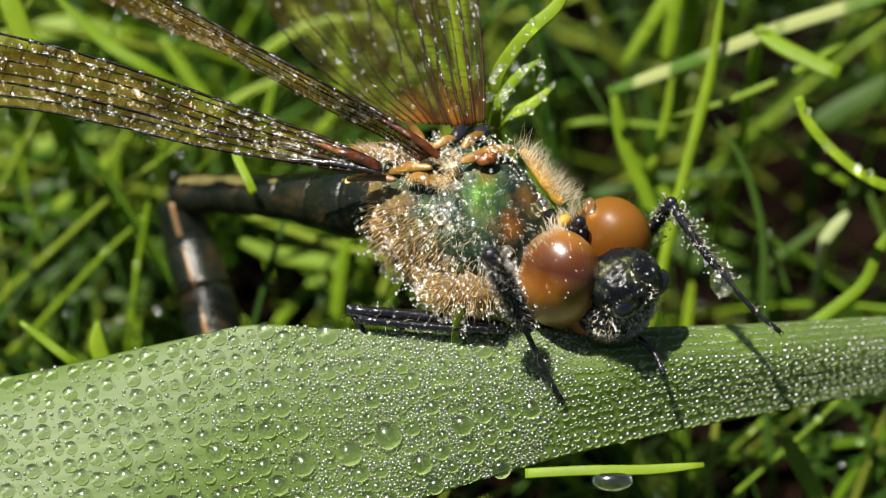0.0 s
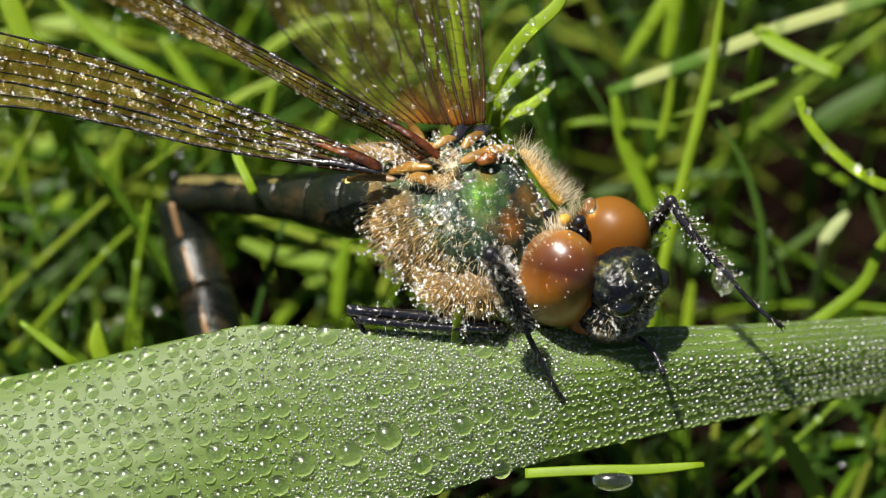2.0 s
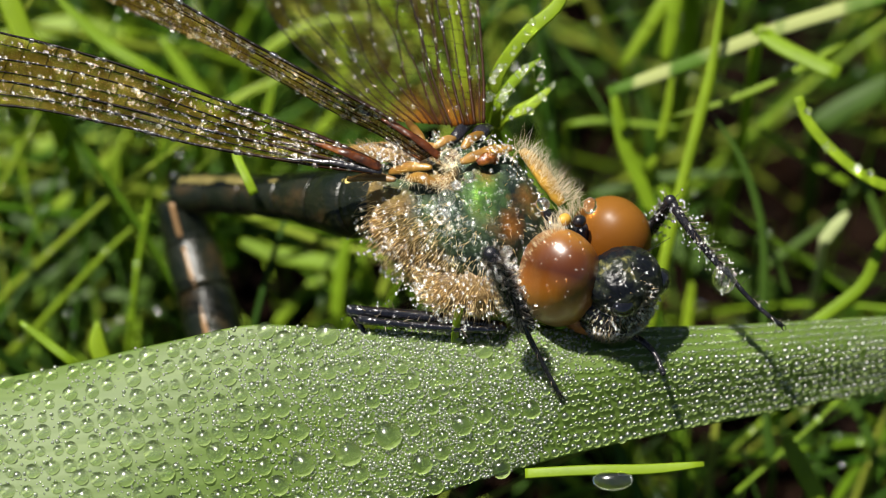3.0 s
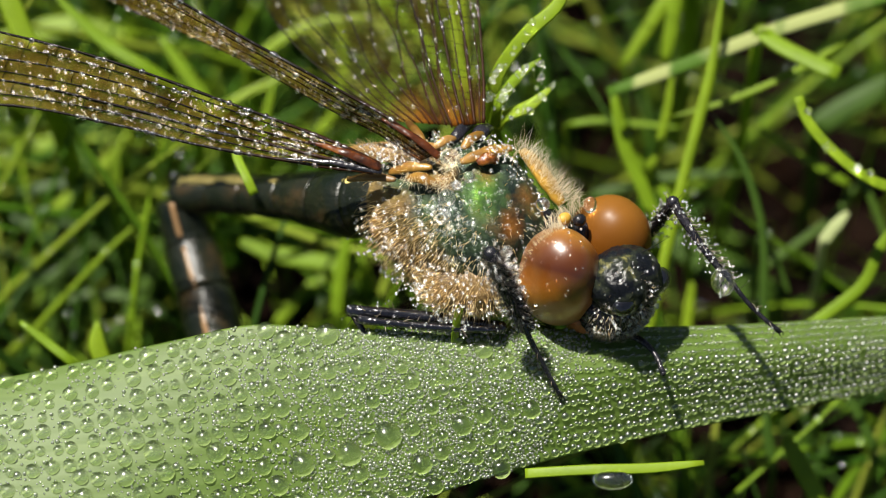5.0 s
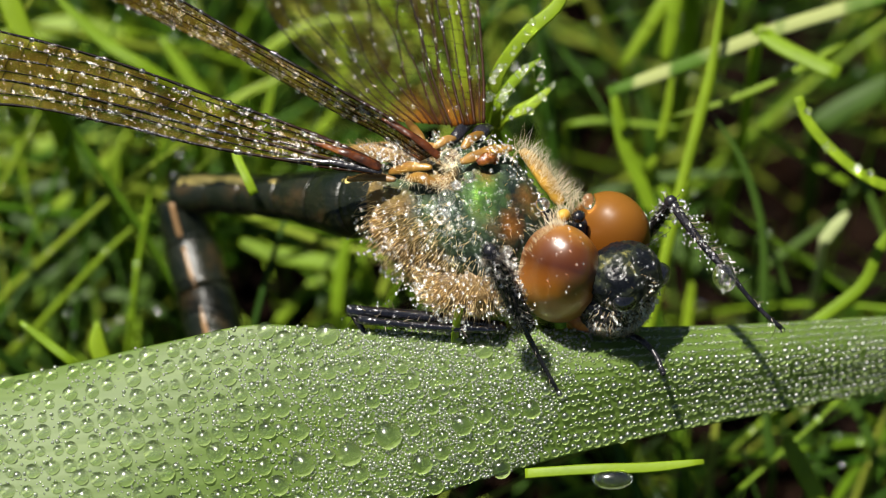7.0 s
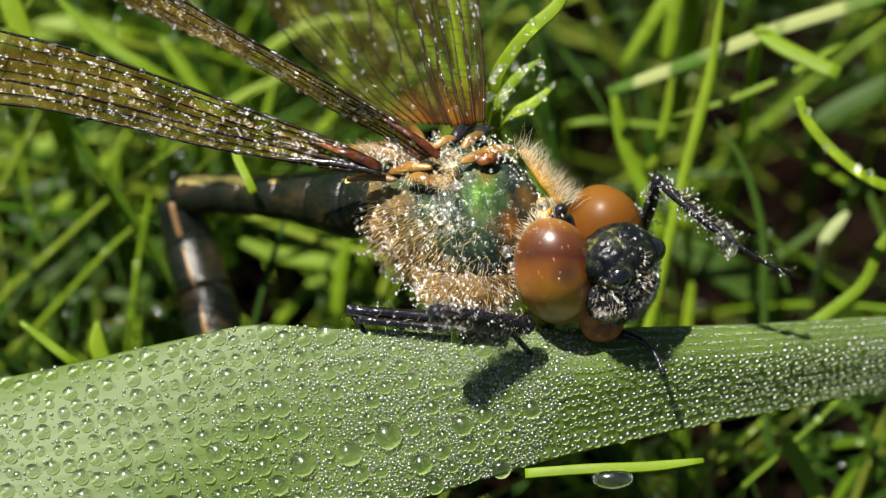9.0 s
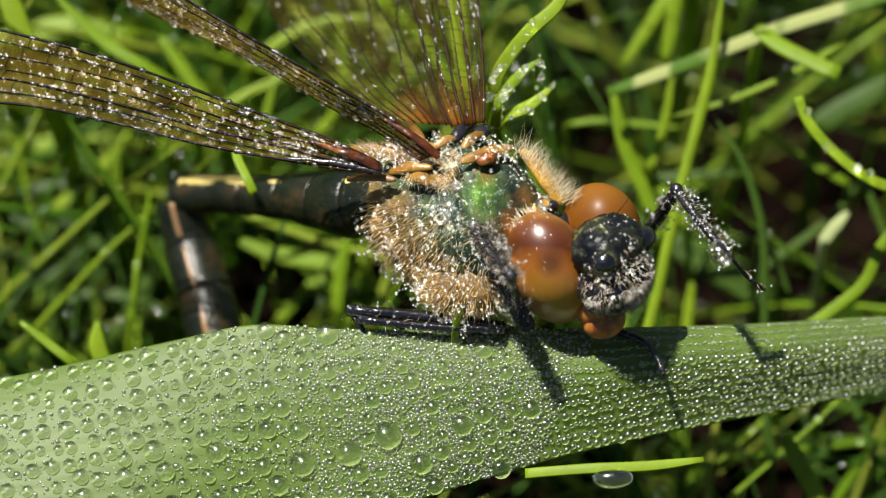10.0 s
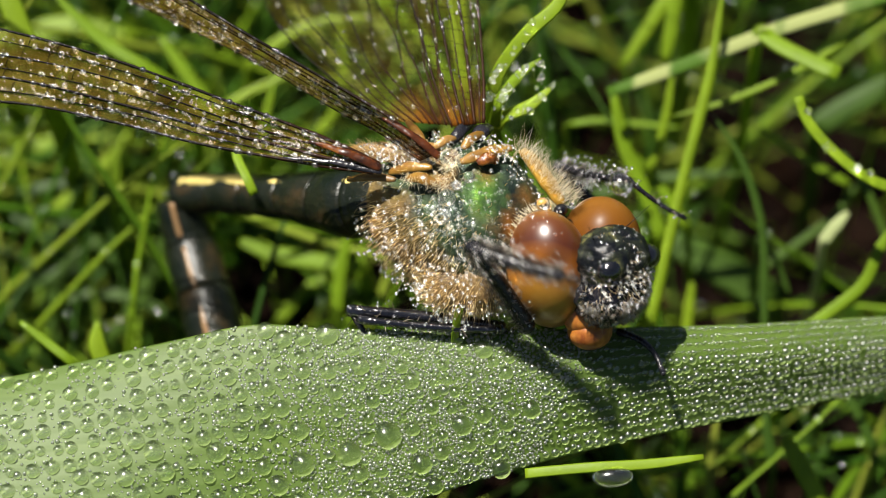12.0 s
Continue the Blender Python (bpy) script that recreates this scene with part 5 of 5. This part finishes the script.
def head_turns():
    rows = []

    def turn(t, x, y, z, right, up):
        q = Euler([radians(a) for a in (x, y, z)]).to_matrix().to_4x4()
        rows.append((t, Matrix.Translation((NECK + V((right, up, 0)) - PIVOT[dragonfly.name]) * MM) @ q))

    turn(0, 0.0, -0.0, 0.0, 0.00, 0.00)
    turn(3, -0.1, -0.0, -0.0, 0.00, 0.04)
    turn(5, -0.0, 0.0, 0.1, -0.00, 0.09)
    turn(7.2, -1.1, 1.0, 1.2, -0.07, 0.22)
    turn(8.8, -18.0, -14.7, 14.5, -0.20, -0.08)
    turn(9, -14.3, -5.4, 13.6, -0.41, -0.04)
    turn(9.1, -16.0, -11.1, 10.8, -0.19, 0.09)
    turn(9.2, -20.7, -13.9, 13.9, -0.19, -0.05)
    turn(9.3, -24.3, -13.8, 9.6, -0.20, -0.17)
    turn(9.4, -23.2, -17.6, 12.1, -0.17, -0.10)
    turn(9.5, -27.9, -8.0, 21.1, -0.47, -0.31)
    turn(9.6, -26.2, -4.1, 25.6, -0.52, -0.37)
    turn(9.7, -26.1, 2.0, 26.1, -0.60, -0.39)
    turn(9.8, -27.1, 3.4, 25.6, -0.79, -0.46)
    turn(9.9, -26.2, -6.0, 18.3, -0.62, -0.15)
    turn(10, -24.9, -13.4, 18.1, -0.44, -0.13)
    turn(10.1, -27.7, -9.0, 25.1, -0.42, -0.46)
    turn(10.2, -27.9, -9.1, 32.9, -0.32, -0.68)
    turn(10.3, -27.9, -1.8, 32.5, -0.52, -0.72)
    turn(10.4, -25.0, 0.9, 27.8, -0.58, -0.53)
    turn(10.5, -26.2, -2.3, 27.7, -0.52, -0.51)
    turn(10.6, -26.5, -9.3, 20.9, -0.49, -0.29)
    turn(10.7, -20.6, -14.0, 14.2, -0.34, -0.15)
    turn(10.8, -20.9, -12.3, 13.4, -0.40, -0.20)
    turn(10.9, -22.3, -14.1, 14.6, -0.33, -0.30)
    turn(11, -23.1, -12.2, 15.8, -0.35, -0.29)
    turn(11.1, -23.9, -5.4, 18.3, -0.44, -0.41)
    turn(11.2, -23.0, -4.5, 12.9, -0.38, -0.40)
    turn(11.3, -13.9, -5.8, 0.6, -0.15, 0.25)
    turn(11.4, -7.7, -1.7, -6.5, 0.07, 0.43)
    turn(11.5, 1.1, 2.2, -11.1, 0.15, 0.44)
    turn(11.6, 1.2, 3.9, -9.4, 0.09, 0.43)
    turn(11.7, -2.8, 3.0, -7.2, 0.06, 0.36)
    turn(11.8, -10.3, 4.5, -4.3, -0.17, 0.43)
    turn(11.9, -22.0, -2.0, 4.0, -0.45, -0.10)
    turn(12, -28.0, -6.0, 8.0, -0.50, -0.35)
    return rows


def near_steps(go):
    go(0, (2.18, -0.27), (3.66, -3.38), (5.61, -7.13))
    go(3.2, (2.18, -0.23), (3.66, -3.34), (5.61, -7.04))
    go(4.8, (2.18, -0.23), (3.66, -3.34), (5.61, -7.04))
    go(7.2, (2.14, -0.1), (3.57, -3.25), (5.52, -6.91))
    go(8.0, (1.67, -0.27), (3.27, -3.38), (5.39, -6.95))
    go(8.8, (1.2, -0.58), (3.01, -3.6), (5.26, -7.08))
    go(8.9, (0.2, -1.86), (2.8, -3.51), (5.3, -6.6))
    go(9.0, (-0.3, -2.9), (2.93, -3.6), (5.39, -6.16))
    go(9.1, (-0.2, -2.94), (3.14, -3.6), (5.74, -6.21))
    go(9.2, (1.75, -1.22), (3.57, -3.47), (5.39, -5.99))
    go(9.3, (2.18, 1.19), (3.49, -2.95), (4.73, -5.2))
    go(9.4, (1.75, 1.36), (3.79, -2.65), (5.61, -2.91))
    go(9.5, (1.41, 0.28), (5.3, -1.57), (6.8, -2.21))
    go(9.6, (2.01, -1.0), (6.04, -1.8), (7.68, -2.1))
    go(9.7, (1.54, -0.15), (5.54, -1.06), (7.3, -1.52))
    go(9.8, (0.9, 0.15), (4.96, 0.69), (6.58, 1.05))
    go(9.9, (0.77, 1.01), (4.81, 1.69), (7.09, 2.73))
    go(10.0, (1.32, 1.36), (3.06, -1.22), (3.64, -3.22))
    go(10.1, (2.27, -1.31), (4.44, -2.78), (6.93, -3.0))
    go(10.2, (3.34, -3.5), (7.46, -3.61), (10.79, -3.59))
    go(10.3, (3.04, -2.94), (7.14, -3.32), (9.24, -3.2))
    go(10.4, (2.06, -0.88), (5.86, -2.41), (7.85, -2.24))
    go(10.5, (0.9, 0.15), (4.98, 0.52), (7.13, 0.79))
    go(10.6, (0.77, 0.93), (4.87, 1.07), (6.71, 1.66))
    go(10.7, (1.58, 0.5), (3.79, -2.0), (5.39, -3.44))
    go(10.8, (2.14, -0.88), (5.5, -3.24), (8.1, -5.18))
    go(10.9, (1.84, -0.79), (5.26, -3.07), (7.24, -3.87))
    go(11.0, (1.41, -0.15), (5.08, -2.0), (7.37, -2.56))
    go(11.1, (2.1, -1.22), (6.15, -1.9), (8.67, -1.98))
    go(11.2, (1.63, -1.0), (5.72, -1.25), (8.02, -0.83))
    go(11.3, (1.32, 1.1), (5.37, 1.82), (7.43, 2.29))
    go(11.4, (2.53, 1.14), (3.57, -2.09), (3.99, -3.66))
    go(11.5, (2.7, 0.5), (3.57, -2.95), (4.51, -4.98))
    go(11.6, (2.06, -0.36), (3.4, -3.04), (4.95, -4.98))
    go(11.7, (1.41, -1.99), (3.14, -3.6), (5.52, -5.63))
    go(11.8, (1.75, -3.02), (3.57, -3.64), (5.17, -4.41))
    go(11.9, (2.36, -1.86), (6.12, -3.53), (8.42, -3.81))
    go(12.0, (1.32, 0.07), (5.23, -1.2), (7.38, -1.61))


def far_steps(go):
    go(0, (10.84, 2.19), (13.64, -1.68), (15.95, -3.89))
    go(1.5, (10.84, 2.23), (13.69, -1.6), (16.04, -3.71))
    go(3, (10.8, 2.28), (13.73, -1.47), (16.08, -3.62))
    go(5, (10.93, 2.23), (13.64, -1.6), (15.91, -3.89))
    go(6, (10.89, 2.23), (13.69, -1.47), (15.99, -3.71))
    go(7.2, (10.8, 2.28), (13.69, -1.33), (15.99, -3.71))
    go(8.0, (10.45, 2.85), (13.9, -0.37), (16.39, -2.22))
    go(8.8, (10.18, 3.38), (13.95, 0.51), (16.52, -0.9))
    go(9.0, (10.27, 3.29), (13.82, 0.29), (16.52, -1.16))
    go(9.1, (10.49, 3.07), (13.9, -0.02), (16.39, -1.82))
    go(9.2, (10.93, 2.81), (13.99, -0.37), (16.39, -2.13))
    go(9.3, (11.15, 2.63), (14.12, -0.72), (16.26, -2.7))
    go(9.4, (11.15, 2.63), (14.08, -0.72), (16.26, -2.65))
    go(9.5, (11.33, 2.63), (13.9, -0.81), (15.95, -2.65))
    go(9.6, (11.33, 2.72), (13.73, -0.81), (15.6, -2.79))
    go(9.7, (11.2, 2.63), (13.42, -0.81), (15.11, -2.79))
    go(9.8, (11.28, 2.63), (13.29, -0.72), (14.98, -2.65))
    go(9.9, (11.15, 2.72), (13.29, -0.41), (15.07, -2.22))
    go(10.0, (11.15, 2.85), (13.38, -0.28), (15.16, -1.91))
    go(10.1, (11.37, 2.72), (13.47, -0.59), (15.29, -2.48))
    go(10.2, (11.46, 2.45), (13.16, -0.94), (14.63, -2.92))
    go(10.3, (11.81, 2.01), (12.94, -1.29), (14.1, -3.58))
    go(10.4, (11.95, 1.75), (12.9, -1.86), (13.97, -4.19))
    go(10.6, (11.95, 1.84), (12.9, -1.86), (13.88, -4.15))
    go(10.8, (11.86, 1.61), (12.9, -2.12), (14.02, -4.55))
    go(10.9, (12.03, 1.22), (12.94, -2.47), (13.93, -4.9))
    go(11.0, (12.08, 1.22), (12.94, -2.65), (13.93, -5.16))
    go(11.1, (12.26, 0.82), (12.94, -3.0), (13.53, -5.86))
    go(11.2, (12.43, 0.2), (12.85, -3.66), (13.36, -6.52))
    go(11.3, (12.3, 0.07), (12.5, -3.92), (12.79, -6.74))
    go(11.4, (12.48, -1.12), (12.24, -5.11), (12.21, -7.49))
    go(11.5, (12.26, -1.69), (11.67, -5.2), (11.38, -7.84))
    go(11.6, (11.81, 1.17), (13.38, -1.68), (14.41, -3.67))
    go(11.7, (8.29, 4.26), (10.88, 2.62), (13.75, 1.61))
    go(11.8, (5.6, 4.5), (8.7, 3.3), (10.9, 2.0))
    go(11.9, (5.3, 4.6), (8.6, 3.4), (10.9, 1.2))
    go(12.0, (5.2, 4.6), (8.9, 3.3), (12.1, 1.15))

def leg_rows(rest, steps, toward):
    """Rows for femur, tibia and tarsus, from the places of knee, ankle and claw."""
    sizes = [(b - a).length for a, b in zip(rest, rest[1:])]
    rows = ([], [], [])

    def go(t, *goals):
        p = rest[0]
        for i, goal in enumerate(goals):
            q = reach(p, goal, sizes[i], toward(t)[i])
            turn = (rest[i + 1] - rest[i]).rotation_difference(q - p).to_matrix().to_4x4()
            rows[i].append((t, Matrix.Translation((p - PIVOT[dragonfly.name]) * MM) @ turn))
            p = q

    steps(go)
    return rows


def motions():
    walk(head, head_turns())
    for limbs, rows in ((near_leg, leg_rows(NEAR, near_steps, lambda t: (1, 1, -1) if t > 9.35 and not 11.35 < t < 11.85 else (1, -1, -1))),
                        (far_leg, leg_rows(FAR, far_steps, lambda t: (1, 1, -1)))):
        for ob, r in zip(limbs, rows):
            walk(ob, r)
    drift = [(0, 0), (1.5, 0.08), (3, 0.2), (5, 0.3), (7, 0.42), (9, 0.5), (10, 0.72), (11, 0.95), (11.5, 1), (12, 0.92)]
    for wing, most in ((wing_upper, -2.0), (wing_lower, -0.75)):
        here = wing.location.copy()
        walk(wing, [(t, Matrix.Translation(here) @ pose(0, 0, 0, 0, 0, most * a)) for t, a in drift])
    here = low_blade.matrix_basis.copy()
    sway = [(0, 0), (3, 0.1), (5, 0.26), (7, 0.4), (9, 0.55), (10, 0.67), (11, 0.82), (12, 1)]
    walk(low_blade, [(t, here @ pose(0, 0, 0, 0, 0, 2.6 * a)) for t, a in sway])


motions()
